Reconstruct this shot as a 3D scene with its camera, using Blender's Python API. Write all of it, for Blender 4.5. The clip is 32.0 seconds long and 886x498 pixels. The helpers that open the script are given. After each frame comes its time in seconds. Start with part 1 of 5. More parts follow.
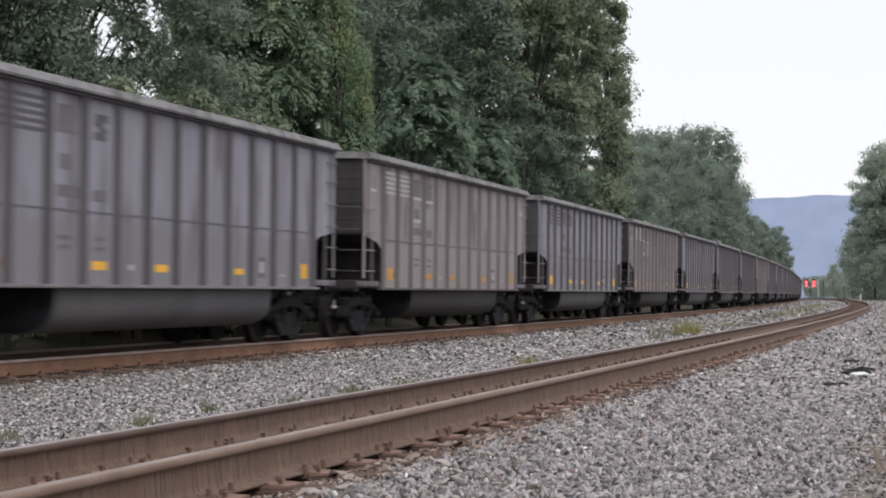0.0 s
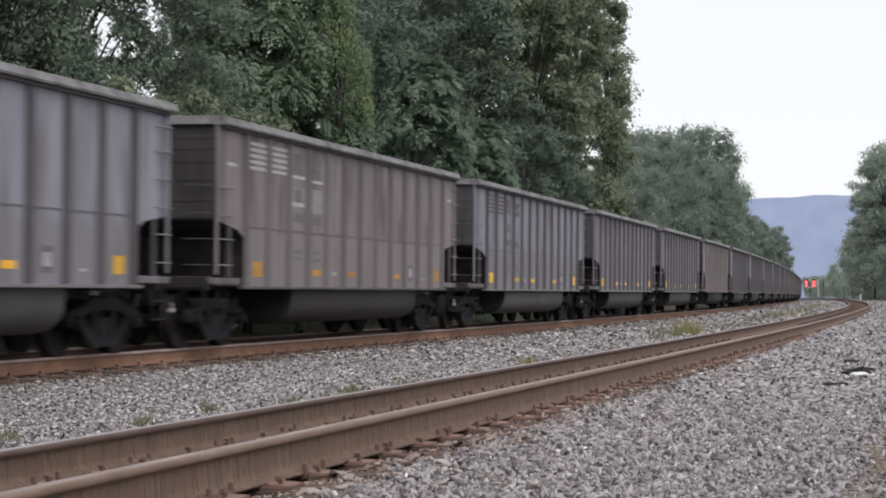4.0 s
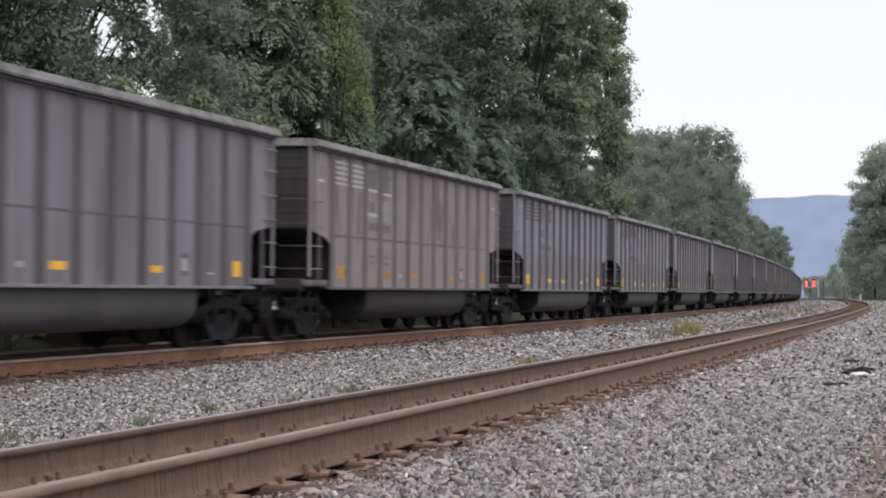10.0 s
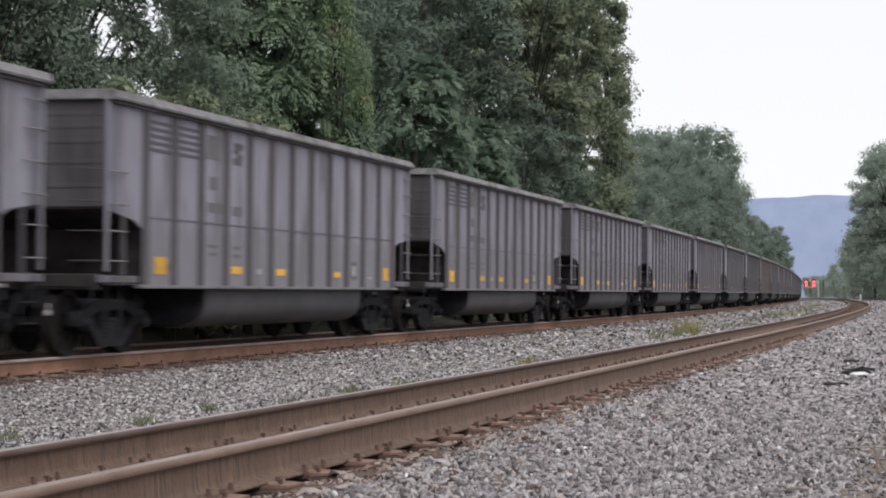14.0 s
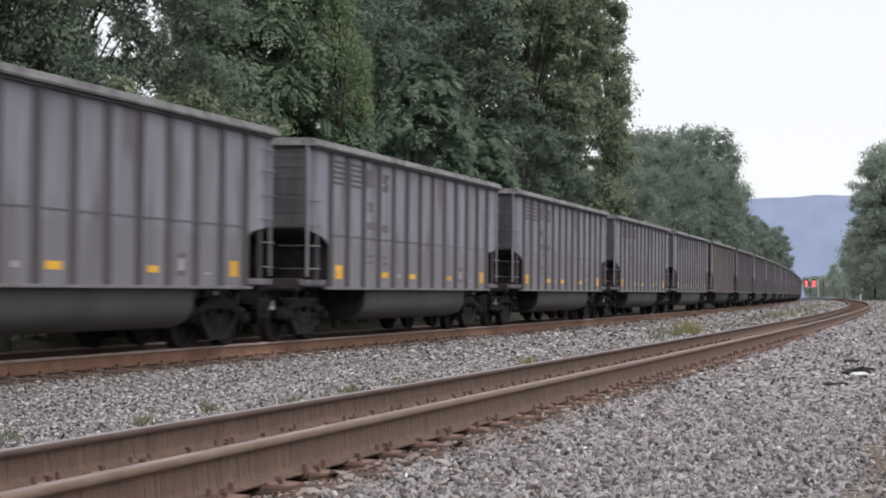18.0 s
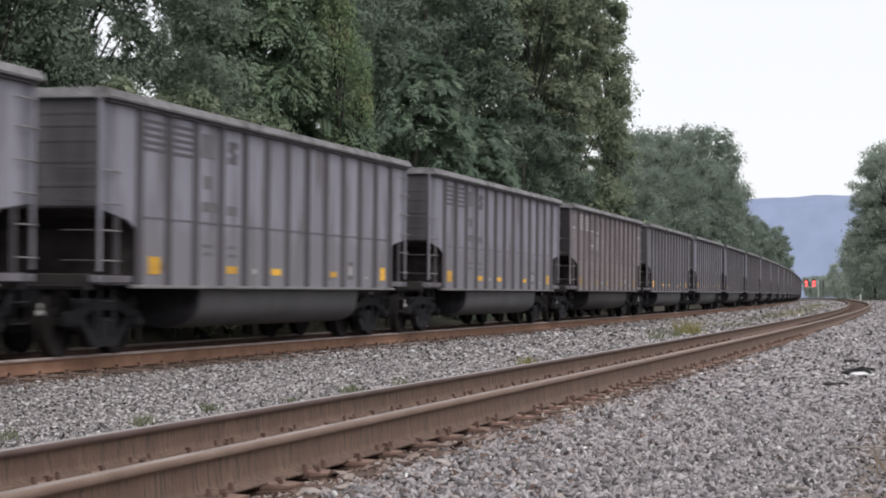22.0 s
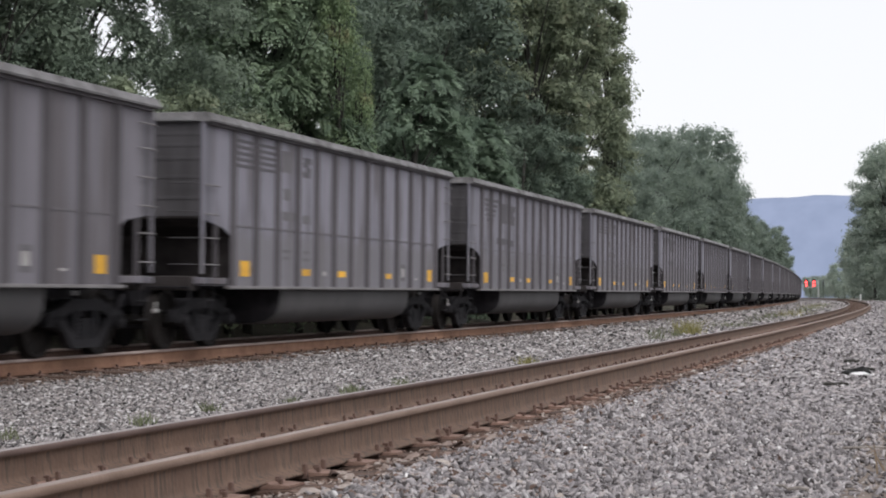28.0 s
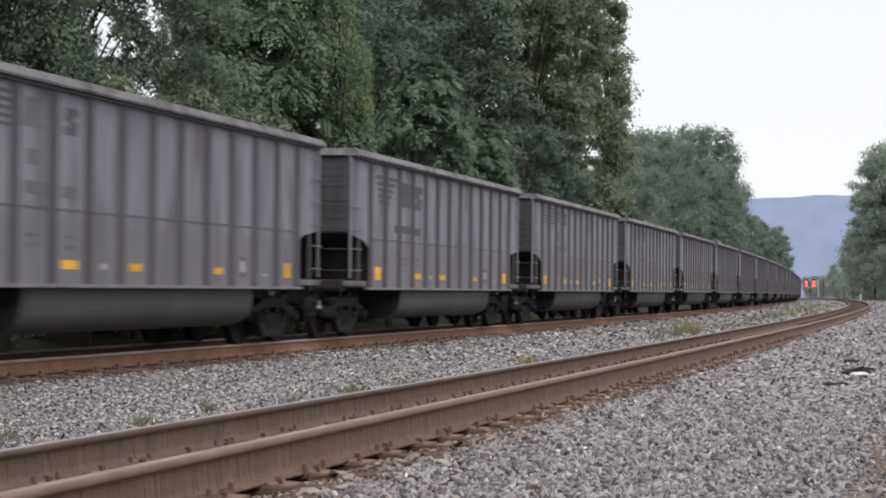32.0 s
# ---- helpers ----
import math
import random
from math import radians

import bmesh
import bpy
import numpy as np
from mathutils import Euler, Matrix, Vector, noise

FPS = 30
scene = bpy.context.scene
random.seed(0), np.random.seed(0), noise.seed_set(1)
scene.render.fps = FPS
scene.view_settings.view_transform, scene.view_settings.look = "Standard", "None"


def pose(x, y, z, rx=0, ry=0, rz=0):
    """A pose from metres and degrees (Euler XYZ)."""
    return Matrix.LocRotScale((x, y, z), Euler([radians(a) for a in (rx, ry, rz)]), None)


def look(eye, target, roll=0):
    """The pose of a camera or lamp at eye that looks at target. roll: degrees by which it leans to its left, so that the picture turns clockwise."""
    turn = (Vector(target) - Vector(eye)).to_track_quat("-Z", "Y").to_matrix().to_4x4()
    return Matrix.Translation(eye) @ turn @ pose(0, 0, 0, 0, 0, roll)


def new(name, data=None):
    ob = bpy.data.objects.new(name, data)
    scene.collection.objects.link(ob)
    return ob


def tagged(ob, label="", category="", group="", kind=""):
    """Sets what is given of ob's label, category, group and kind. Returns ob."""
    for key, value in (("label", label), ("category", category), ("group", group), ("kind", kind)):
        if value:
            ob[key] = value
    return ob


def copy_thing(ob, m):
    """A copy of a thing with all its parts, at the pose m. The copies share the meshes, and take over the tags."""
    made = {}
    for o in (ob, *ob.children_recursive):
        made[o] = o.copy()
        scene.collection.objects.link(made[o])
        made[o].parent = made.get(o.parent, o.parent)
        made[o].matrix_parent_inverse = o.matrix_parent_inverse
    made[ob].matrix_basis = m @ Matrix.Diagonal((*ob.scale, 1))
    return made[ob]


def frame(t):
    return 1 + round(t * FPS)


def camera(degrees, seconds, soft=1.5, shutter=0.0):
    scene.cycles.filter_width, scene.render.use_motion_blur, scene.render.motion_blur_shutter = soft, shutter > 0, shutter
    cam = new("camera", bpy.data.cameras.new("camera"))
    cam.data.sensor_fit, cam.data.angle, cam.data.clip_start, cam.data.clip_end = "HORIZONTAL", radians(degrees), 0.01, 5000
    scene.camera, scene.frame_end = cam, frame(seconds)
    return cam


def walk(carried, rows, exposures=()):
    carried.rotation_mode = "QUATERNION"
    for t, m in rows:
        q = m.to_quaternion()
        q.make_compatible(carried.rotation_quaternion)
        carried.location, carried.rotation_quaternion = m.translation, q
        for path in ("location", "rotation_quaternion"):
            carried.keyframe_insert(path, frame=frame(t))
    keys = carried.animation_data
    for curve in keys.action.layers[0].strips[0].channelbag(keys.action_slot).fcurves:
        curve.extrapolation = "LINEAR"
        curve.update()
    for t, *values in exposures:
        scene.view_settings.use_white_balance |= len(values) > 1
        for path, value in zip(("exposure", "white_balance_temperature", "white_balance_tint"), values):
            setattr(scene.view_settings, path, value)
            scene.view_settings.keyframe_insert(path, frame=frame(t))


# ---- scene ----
# Plan: x to the right of the rails' direction, y along them, z up; the eye stands over the origin.
EYE = 0.6797            # eye above the near track's rail tops
TURN, TILT, LEAN = 15.8673, 1.6932, -0.8926
RAD = 2523.47           # radius of the near track beside the eye, bending left
EASE = -2.55e-6         # change of its curvature for each metre from 110 to 230 m on
D0 = 4.0087             # eye to the near track's centre line
CANT, CANT_FAR = 0.0524, -0.0255
GAP = 8.4817            # from track centre to track centre
RISE = 0.026            # the far rails' tops over the level that the cars' heights are counted from
DROP = 0.0171          # the far track's rails against the near one's
GRADE = 0.001
CAR_PITCH, CAR_LEN = 16.15, 14.370
GAUGE = 0.7525          # half the distance from rail head to rail head

cam = camera(26.966, 32.0, soft=1.9, shutter=0.7)
_d = Vector((-math.sin(radians(TURN)) * math.cos(radians(TILT)), math.cos(radians(TURN)) * math.cos(radians(TILT)), math.sin(radians(TILT))))
_still = look((0, 0, EYE), Vector((0, 0, EYE)) + 50 * _d, LEAN)
walk(cam, [(0.0, _still), (32.0, _still)], exposures=[(0.0, 0.04), (32.0, 0.04)])

# ---- world, sun ----
SUN_AZ, SUN_EL = 140.0, 46.0
world = bpy.data.worlds.new("overcast_sky")
scene.world = world
world.use_nodes = True
wn, wl = world.node_tree.nodes, world.node_tree.links
wn.clear()
w_out = wn.new("ShaderNodeOutputWorld")
w_sky = wn.new("ShaderNodeTexSky")
w_sky.sky_type, w_sky.sun_disc = "NISHITA", False
w_sky.sun_elevation, w_sky.sun_rotation = radians(SUN_EL), radians(SUN_AZ)
w_b1, w_b2, w_add = wn.new("ShaderNodeBackground"), wn.new("ShaderNodeBackground"), wn.new("ShaderNodeAddShader")
w_b1.inputs[1].default_value = 0.015
w_b2.inputs[0].default_value = (0.99, 0.985, 1.02, 1)
w_b2.inputs[1].default_value = 0.88
wl.new(w_sky.outputs[0], w_b1.inputs[0])
wl.new(w_b1.outputs[0], w_add.inputs[0])
wl.new(w_b2.outputs[0], w_add.inputs[1])
wl.new(w_add.outputs[0], w_out.inputs[0])
sun = new("sun", bpy.data.lights.new("sun", "SUN"))
sun.data.energy, sun.data.angle, sun.data.color = 1.7, radians(40), (1.0, 0.975, 0.955)
_az, _el = radians(SUN_AZ), radians(SUN_EL)
sun.matrix_world = look(Vector((math.sin(_az) * math.cos(_el), math.cos(_az) * math.cos(_el), math.sin(_el))) * 200, (0, 0, 0))


# ---- materials ----
def material(name, base, second=None, scale=6.0, rough=0.7, metal=0.0, bump=0.15, fine=60.0, spread=0.12, island=0.0, per_object=0.0,
             third=None, third_scale=0.6, stretch=None, specular=0.3, grime=0.0, streak=0.72, dust=None, tinted=False):
    """Two-scale procedural surface: a broad stain, a fine grain with relief, and a shift by object or by island."""
    m = bpy.data.materials.new(name)
    m.use_nodes = True
    n, l = m.node_tree.nodes, m.node_tree.links
    p = n["Principled BSDF"]
    p.inputs["Metallic"].default_value = metal
    p.inputs["Specular IOR Level"].default_value = specular
    co = n.new("ShaderNodeTexCoord")
    mp = n.new("ShaderNodeMapping")
    if stretch:
        mp.inputs["Scale"].default_value = stretch
    l.new(co.outputs["Object"], mp.inputs[0])
    broad = n.new("ShaderNodeTexNoise")
    broad.inputs["Scale"].default_value = scale
    broad.inputs["Detail"].default_value = 5
    l.new(mp.outputs[0], broad.inputs["Vector"])
    grain = n.new("ShaderNodeTexNoise")
    grain.inputs["Scale"].default_value = fine
    grain.inputs["Detail"].default_value = 3
    l.new(co.outputs["Object"], grain.inputs["Vector"])
    ramp = n.new("ShaderNodeValToRGB")
    ramp.color_ramp.elements[0].position, ramp.color_ramp.elements[1].position = 0.35, 0.68
    ramp.color_ramp.elements[0].color = (*base, 1)
    ramp.color_ramp.elements[1].color = (*(second or [c * 1.25 for c in base]), 1)
    l.new(broad.outputs["Fac"], ramp.inputs[0])
    col = ramp.outputs[0]
    if third:
        patch = n.new("ShaderNodeTexNoise")
        patch.inputs["Scale"].default_value = third_scale
        patch.inputs["Detail"].default_value = 6
        l.new(mp.outputs[0], patch.inputs["Vector"])
        cut = n.new("ShaderNodeMapRange")
        cut.inputs["From Min"].default_value, cut.inputs["From Max"].default_value = 0.5, 0.66
        l.new(patch.outputs["Fac"], cut.inputs[0])
        mix = n.new("ShaderNodeMix")
        mix.data_type = "RGBA"
        l.new(cut.outputs[0], mix.inputs["Factor"])
        l.new(col, mix.inputs["A"])
        mix.inputs["B"].default_value = (*third, 1)
        col = mix.outputs["Result"]
    if dust:
        # pale road dust on the lower panels, with a ragged upper edge
        colour, height = dust
        sz, wob, ma, st, dm = n.new("ShaderNodeSeparateXYZ"), n.new("ShaderNodeTexNoise"), n.new("ShaderNodeMath"), n.new("ShaderNodeMapRange"), n.new("ShaderNodeMix")
        l.new(co.outputs["Object"], sz.inputs[0])
        wob.inputs["Scale"].default_value, wob.inputs["Detail"].default_value = 2.2, 5
        l.new(co.outputs["Object"], wob.inputs["Vector"])
        ma.operation = "MULTIPLY_ADD"
        l.new(wob.outputs["Fac"], ma.inputs[0])
        ma.inputs[1].default_value = 0.7
        l.new(sz.outputs[2], ma.inputs[2])
        st.inputs["From Min"].default_value, st.inputs["From Max"].default_value = height + 0.47, height + 0.25
        st.inputs["To Max"].default_value = 0.65
        l.new(ma.outputs[0], st.inputs[0])
        dm.data_type = "RGBA"
        l.new(st.outputs[0], dm.inputs["Factor"])
        l.new(col, dm.inputs["A"])
        dm.inputs["B"].default_value = (*colour, 1)
        col = dm.outputs["Result"]
    if grime:
        # dirt that washes down along the posts, which stand this far apart
        sep, pp, gr = n.new("ShaderNodeSeparateXYZ"), n.new("ShaderNodeMath"), n.new("ShaderNodeMapRange")
        l.new(co.outputs["Object"], sep.inputs[0])
        pp.operation = "PINGPONG"
        pp.inputs[1].default_value = grime / 2
        l.new(sep.outputs[1], pp.inputs[0])
        gr.inputs["From Min"].default_value, gr.inputs["From Max"].default_value = grime * 0.075, grime * 0.2
        gr.interpolation_type = "SMOOTHSTEP"
        l.new(pp.outputs[0], gr.inputs[0])
        gm = n.new("ShaderNodeMix")
        gm.data_type = "RGBA"
        l.new(gr.outputs[0], gm.inputs["Factor"])
        gm.inputs["A"].default_value = (*[c * streak for c in base], 1)
        l.new(col, gm.inputs["B"])
        col = gm.outputs["Result"]
    # brightness: grain, island and object shifts
    val = n.new("ShaderNodeMath")
    val.operation = "MULTIPLY_ADD"
    l.new(grain.outputs["Fac"], val.inputs[0])
    val.inputs[1].default_value = spread * 2
    val.inputs[2].default_value = 1 - spread
    v = val.outputs[0]
    for amount, node, socket in ((island, "ShaderNodeNewGeometry", "Random Per Island"), (per_object, "ShaderNodeObjectInfo", "Random")):
        if amount:
            g = n.new(node)
            a = n.new("ShaderNodeMath")
            a.operation = "MULTIPLY_ADD"
            l.new(g.outputs[socket], a.inputs[0])
            a.inputs[1].default_value, a.inputs[2].default_value = amount * 2, 1 - amount
            b = n.new("ShaderNodeMath")
            b.operation = "MULTIPLY"
            l.new(v, b.inputs[0])
            l.new(a.outputs[0], b.inputs[1])
            v = b.outputs[0]
    hsv = n.new("ShaderNodeHueSaturation")
    l.new(v, hsv.inputs["Value"])
    l.new(col, hsv.inputs["Color"])
    final = hsv.outputs[0]
    if tinted:
        # each car's own depth of soot
        oi, tm = n.new("ShaderNodeObjectInfo"), n.new("ShaderNodeMix")
        tm.data_type, tm.blend_type = "RGBA", "MULTIPLY"
        tm.inputs["Factor"].default_value = 1.0
        l.new(final, tm.inputs["A"])
        l.new(oi.outputs["Color"], tm.inputs["B"])
        final = tm.outputs["Result"]
    l.new(final, p.inputs["Base Color"])
    rr = n.new("ShaderNodeMapRange")
    rr.inputs["To Min"].default_value, rr.inputs["To Max"].default_value = max(0.05, rough - 0.12), min(1.0, rough + 0.12)
    l.new(broad.outputs["Fac"], rr.inputs[0])
    l.new(rr.outputs[0], p.inputs["Roughness"])
    if bump:
        bp = n.new("ShaderNodeBump")
        bp.inputs["Strength"].default_value, bp.inputs["Distance"].default_value = bump, 0.02
        l.new(grain.outputs["Fac"], bp.inputs["Height"])
        l.new(bp.outputs[0], p.inputs["Normal"])
    return m


def leaf_material(name, dark, light, translucent=0.4, autumn=None):
    m = bpy.data.materials.new(name)
    m.use_nodes = True
    n, l = m.node_tree.nodes, m.node_tree.links
    p = n["Principled BSDF"]
    p.inputs["Roughness"].default_value = 0.6
    p.inputs["Specular IOR Level"].default_value = 0.2
    geo, inf, co = n.new("ShaderNodeNewGeometry"), n.new("ShaderNodeObjectInfo"), n.new("ShaderNodeTexCoord")
    no = n.new("ShaderNodeTexNoise")
    no.inputs["Scale"].default_value = 0.9
    no.inputs["Detail"].default_value = 3
    l.new(co.outputs["Object"], no.inputs["Vector"])
    add = n.new("ShaderNodeMath")
    add.operation = "MULTIPLY_ADD"
    l.new(geo.outputs["Random Per Island"], add.inputs[0])
    add.inputs[1].default_value = 0.1
    l.new(no.outputs["Fac"], add.inputs[2])
    ramp = n.new("ShaderNodeValToRGB")
    e = ramp.color_ramp.elements
    e[0].position, e[0].color = 0.36, (*dark, 1)
    e[1].position, e[1].color = 0.74, (*light, 1)
    if autumn:
        e[1].position = 0.68
        x = e.new(0.8)
        x.color = (*autumn, 1)
    l.new(add.outputs[0], ramp.inputs[0])
    hsv = n.new("ShaderNodeHueSaturation")
    mr = n.new("ShaderNodeMapRange")
    mr.inputs["To Min"].default_value, mr.inputs["To Max"].default_value = 0.9, 1.12
    l.new(inf.outputs["Random"], mr.inputs[0])
    l.new(mr.outputs[0], hsv.inputs["Value"])
    l.new(ramp.outputs[0], hsv.inputs["Color"])
    l.new(hsv.outputs[0], p.inputs["Base Color"])
    tr = n.new("ShaderNodeBsdfTranslucent")
    l.new(hsv.outputs[0], tr.inputs[0])
    mx = n.new("ShaderNodeMixShader")
    mx.inputs[0].default_value = translucent
    l.new(p.outputs[0], mx.inputs[1])
    l.new(tr.outputs[0], mx.inputs[2])
    l.new(mx.outputs[0], n["Material Output"].inputs[0])
    return m


# dark base colour stands in for the shade between the stones
M_ground = material("ballast_bed", (0.06, 0.055, 0.054), (0.15, 0.14, 0.138), scale=22, fine=70, rough=0.95, bump=1.0, spread=0.45,
                    third=(0.12, 0.10, 0.085), third_scale=0.35)
# ballast below the train: coal stain and the train's shade in one colour
M_under_train_bed = material("coal_and_shade_ballast", (0.032, 0.029, 0.027), (0.065, 0.058, 0.053), scale=9, fine=50, rough=0.95, bump=0.9, spread=0.3)
M_dirt = material("brown_gravelly_dirt", (0.15, 0.12, 0.10), (0.24, 0.20, 0.17), scale=14, fine=60, rough=0.95, bump=0.9, spread=0.4)
M_soil = material("dark_soil", (0.04, 0.038, 0.028), (0.075, 0.068, 0.05), scale=3, fine=20, rough=0.95, bump=0.6)


def stone_material(name, tones):
    """Crushed stone: each piece its own tone, from dark through grey and brown to a few white ones."""
    m = bpy.data.materials.new(name)
    m.use_nodes = True
    n, l = m.node_tree.nodes, m.node_tree.links
    p = n["Principled BSDF"]
    p.inputs["Roughness"].default_value, p.inputs["Specular IOR Level"].default_value = 0.85, 0.25
    geo, co, no = n.new("ShaderNodeNewGeometry"), n.new("ShaderNodeTexCoord"), n.new("ShaderNodeTexNoise")
    ramp = n.new("ShaderNodeValToRGB")
    e = ramp.color_ramp.elements
    while len(e) < len(tones):
        e.new(0.5)
    for x, (at, c) in zip(e, tones):
        x.position, x.color = at, (*c, 1)
    l.new(geo.outputs["Random Per Island"], ramp.inputs[0])
    no.inputs["Scale"].default_value, no.inputs["Detail"].default_value = 70, 4
    l.new(co.outputs["Object"], no.inputs["Vector"])
    mr = n.new("ShaderNodeMapRange")
    mr.inputs["To Min"].default_value, mr.inputs["To Max"].default_value = 0.6, 1.4
    l.new(no.outputs["Fac"], mr.inputs[0])
    hsv = n.new("ShaderNodeHueSaturation")
    l.new(mr.outputs[0], hsv.inputs["Value"])
    l.new(ramp.outputs[0], hsv.inputs["Color"])
    l.new(hsv.outputs[0], p.inputs["Base Color"])
    bp = n.new("ShaderNodeBump")
    bp.inputs["Strength"].default_value, bp.inputs["Distance"].default_value = 0.4, 0.01
    l.new(no.outputs["Fac"], bp.inputs["Height"])
    l.new(bp.outputs[0], p.inputs["Normal"])
    return m


M_stone = stone_material("crushed_stone", [(0.0, (0.07, 0.062, 0.062)), (0.3, (0.205, 0.19, 0.194)), (0.6, (0.312, 0.292, 0.3)), (0.8, (0.375, 0.34, 0.333)), (0.985, (0.455, 0.435, 0.44)), (1.0, (0.75, 0.73, 0.72))])
M_debris = stone_material("rust_stained_chips", [(0.0, (0.05, 0.034, 0.029)), (0.3, (0.135, 0.086, 0.068)), (0.55, (0.205, 0.145, 0.12)), (0.78, (0.295, 0.24, 0.212)), (1.0, (0.39, 0.345, 0.315))])
M_stone_pale = stone_material("pale_crushed_stone", [(0.0, (0.045, 0.042, 0.042)), (0.16, (0.1, 0.093, 0.094)), (0.36, (0.2, 0.184, 0.182)), (0.6, (0.3, 0.277, 0.274)), (0.8, (0.37, 0.333, 0.32)), (0.93, (0.57, 0.55, 0.548))])
M_rust = material("rusty_rail_web", (0.126, 0.08, 0.0595), (0.169, 0.111, 0.083), scale=5, fine=30, rough=0.85, bump=0.2, stretch=(1, 1, 0.12),
                  third=(0.083, 0.062, 0.05), third_scale=33.0)
M_rust_red = material("red_rusty_rail_web", (0.2, 0.108, 0.07), (0.28, 0.16, 0.108), scale=3, fine=25, rough=0.85, bump=0.25)
M_head = material("worn_rail_head", (0.2, 0.152, 0.131), (0.29, 0.233, 0.208), scale=2, fine=80, rough=0.5, metal=0.15, bump=0.08)
M_head_side = material("worn_brown_rail_head", (0.31, 0.245, 0.22), (0.4, 0.325, 0.3), scale=2, fine=60, rough=0.6, bump=0.1)
M_head_tan = material("tan_rusty_rail_head", (0.2, 0.138, 0.108), (0.265, 0.19, 0.152), scale=3, fine=60, rough=0.75, bump=0.15)
M_cheek = material("dark_brown_rail_cheek", (0.105, 0.07, 0.06), (0.15, 0.103, 0.09), scale=3, fine=60, rough=0.7, bump=0.12)
M_head_grey = material("polished_grey_rail_head", (0.24, 0.21, 0.205), (0.34, 0.305, 0.3), scale=2, fine=80, rough=0.5, metal=0.2, bump=0.08)
M_tie = material("weathered_tie_wood", (0.052, 0.033, 0.026), (0.118, 0.076, 0.058), scale=4, fine=30, rough=0.9, bump=0.6, stretch=(0.3, 4, 4), per_object=0.25)
M_tie_rust = material("rust_stained_tie_wood", (0.115, 0.078, 0.062), (0.215, 0.15, 0.122), scale=4, fine=30, rough=0.95, bump=0.6, stretch=(0.3, 4, 4), per_object=0.25)
M_plate = material("rusty_tie_plate", (0.165, 0.097, 0.076), (0.27, 0.175, 0.14), scale=9, fine=50, rough=0.85, bump=0.4, per_object=0.2)
M_spike = material("dark_rusty_spike", (0.09, 0.055, 0.045), (0.16, 0.10, 0.08), scale=20, rough=0.8)
M_grey = material("grimy_grey_paint", (0.212, 0.205, 0.241), (0.304, 0.295, 0.343), scale=1.1, fine=35, rough=0.72, bump=0.08, spread=0.08, stretch=(1, 1.6, 0.35),
                  third=(0.152, 0.139, 0.154), third_scale=1.25, per_object=0.04, grime=0.99583, dust=((0.196, 0.187, 0.198), 1.85), tinted=True)
M_grey_dark = material("sooty_grey_paint", (0.15, 0.141, 0.16), (0.22, 0.208, 0.234), scale=1.1, fine=35, rough=0.75, bump=0.08, spread=0.08, stretch=(1, 1.6, 0.35),
                       third=(0.125, 0.112, 0.12), third_scale=0.7, per_object=0.04, grime=0.99583, tinted=True)
# end walls: grime, plus the shade between cars put into the paint
M_end = material("grimy_gap_shade_end_paint", (0.052, 0.049, 0.053), (0.104, 0.098, 0.105), scale=1.1, fine=35, rough=0.8, bump=0.1, spread=0.1, stretch=(1.6, 1, 0.35), third=(0.045, 0.042, 0.045), third_scale=0.9, tinted=True)
M_brown = material("rust_brown_grey_paint", (0.182, 0.157, 0.167), (0.263, 0.23, 0.244), scale=1.1, fine=35, rough=0.8, bump=0.1, spread=0.1, stretch=(1, 1.6, 0.35),
                   third=(0.126, 0.103, 0.106), third_scale=1.5, per_object=0.08, grime=0.99583, streak=0.8, dust=((0.242, 0.213, 0.212), 1.93), tinted=True)
# shade inside the end openings and gaps, painted into sheets and end sill
M_slope = material("opening_shade_steel", (0.032, 0.028, 0.028), (0.06, 0.053, 0.053), scale=3, fine=30, rough=0.85, bump=0.15, per_object=0.15, specular=0.1)
M_rust_spot = material("rusty_smudge", (0.13, 0.10, 0.085), (0.2, 0.165, 0.15), scale=9, fine=50, rough=0.85, bump=0.1)
M_mark_white = material("worn_white_marking", (0.36, 0.345, 0.345), (0.56, 0.54, 0.54), scale=7, fine=50, rough=0.7, bump=0.05)
M_post = material("sooty_post_paint", (0.075, 0.068, 0.075), (0.115, 0.106, 0.115), scale=1.5, fine=30, rough=0.8, bump=0.1, stretch=(1, 1, 0.3), per_object=0.12)
M_post_brown = material("sooty_brown_post_paint", (0.122, 0.105, 0.105), (0.18, 0.157, 0.157), scale=1.5, fine=30, rough=0.8, bump=0.1, stretch=(1, 1, 0.3), per_object=0.12, tinted=True)
M_chord = material("dusty_light_steel", (0.15, 0.145, 0.15), (0.25, 0.243, 0.248), scale=5, fine=40, rough=0.78, bump=0.25, spread=0.2, per_object=0.1,
                   third=(0.095, 0.09, 0.09), third_scale=2.6, stretch=(1, 0.8, 1))
M_sill = material("pale_sill_paint", (0.16, 0.151, 0.153), (0.235, 0.223, 0.226), scale=2, fine=40, rough=0.75, bump=0.1, per_object=0.1, tinted=True)
M_tub = material("dusty_tub_steel", (0.062, 0.059, 0.061), (0.096, 0.091, 0.094), scale=1.2, fine=30, rough=0.75, bump=0.1, per_object=0.1, tinted=True)
M_under = material("black_running_gear", (0.0205, 0.0193, 0.0216), (0.04, 0.0376, 0.0424), scale=4, fine=40, rough=0.8, bump=0.3, per_object=0.2, specular=0.08)
M_gear = material("dusty_cast_steel", (0.0155, 0.015, 0.0168), (0.033, 0.0315, 0.0345), scale=5, fine=40, rough=0.75, bump=0.3, per_object=0.25, specular=0.08)
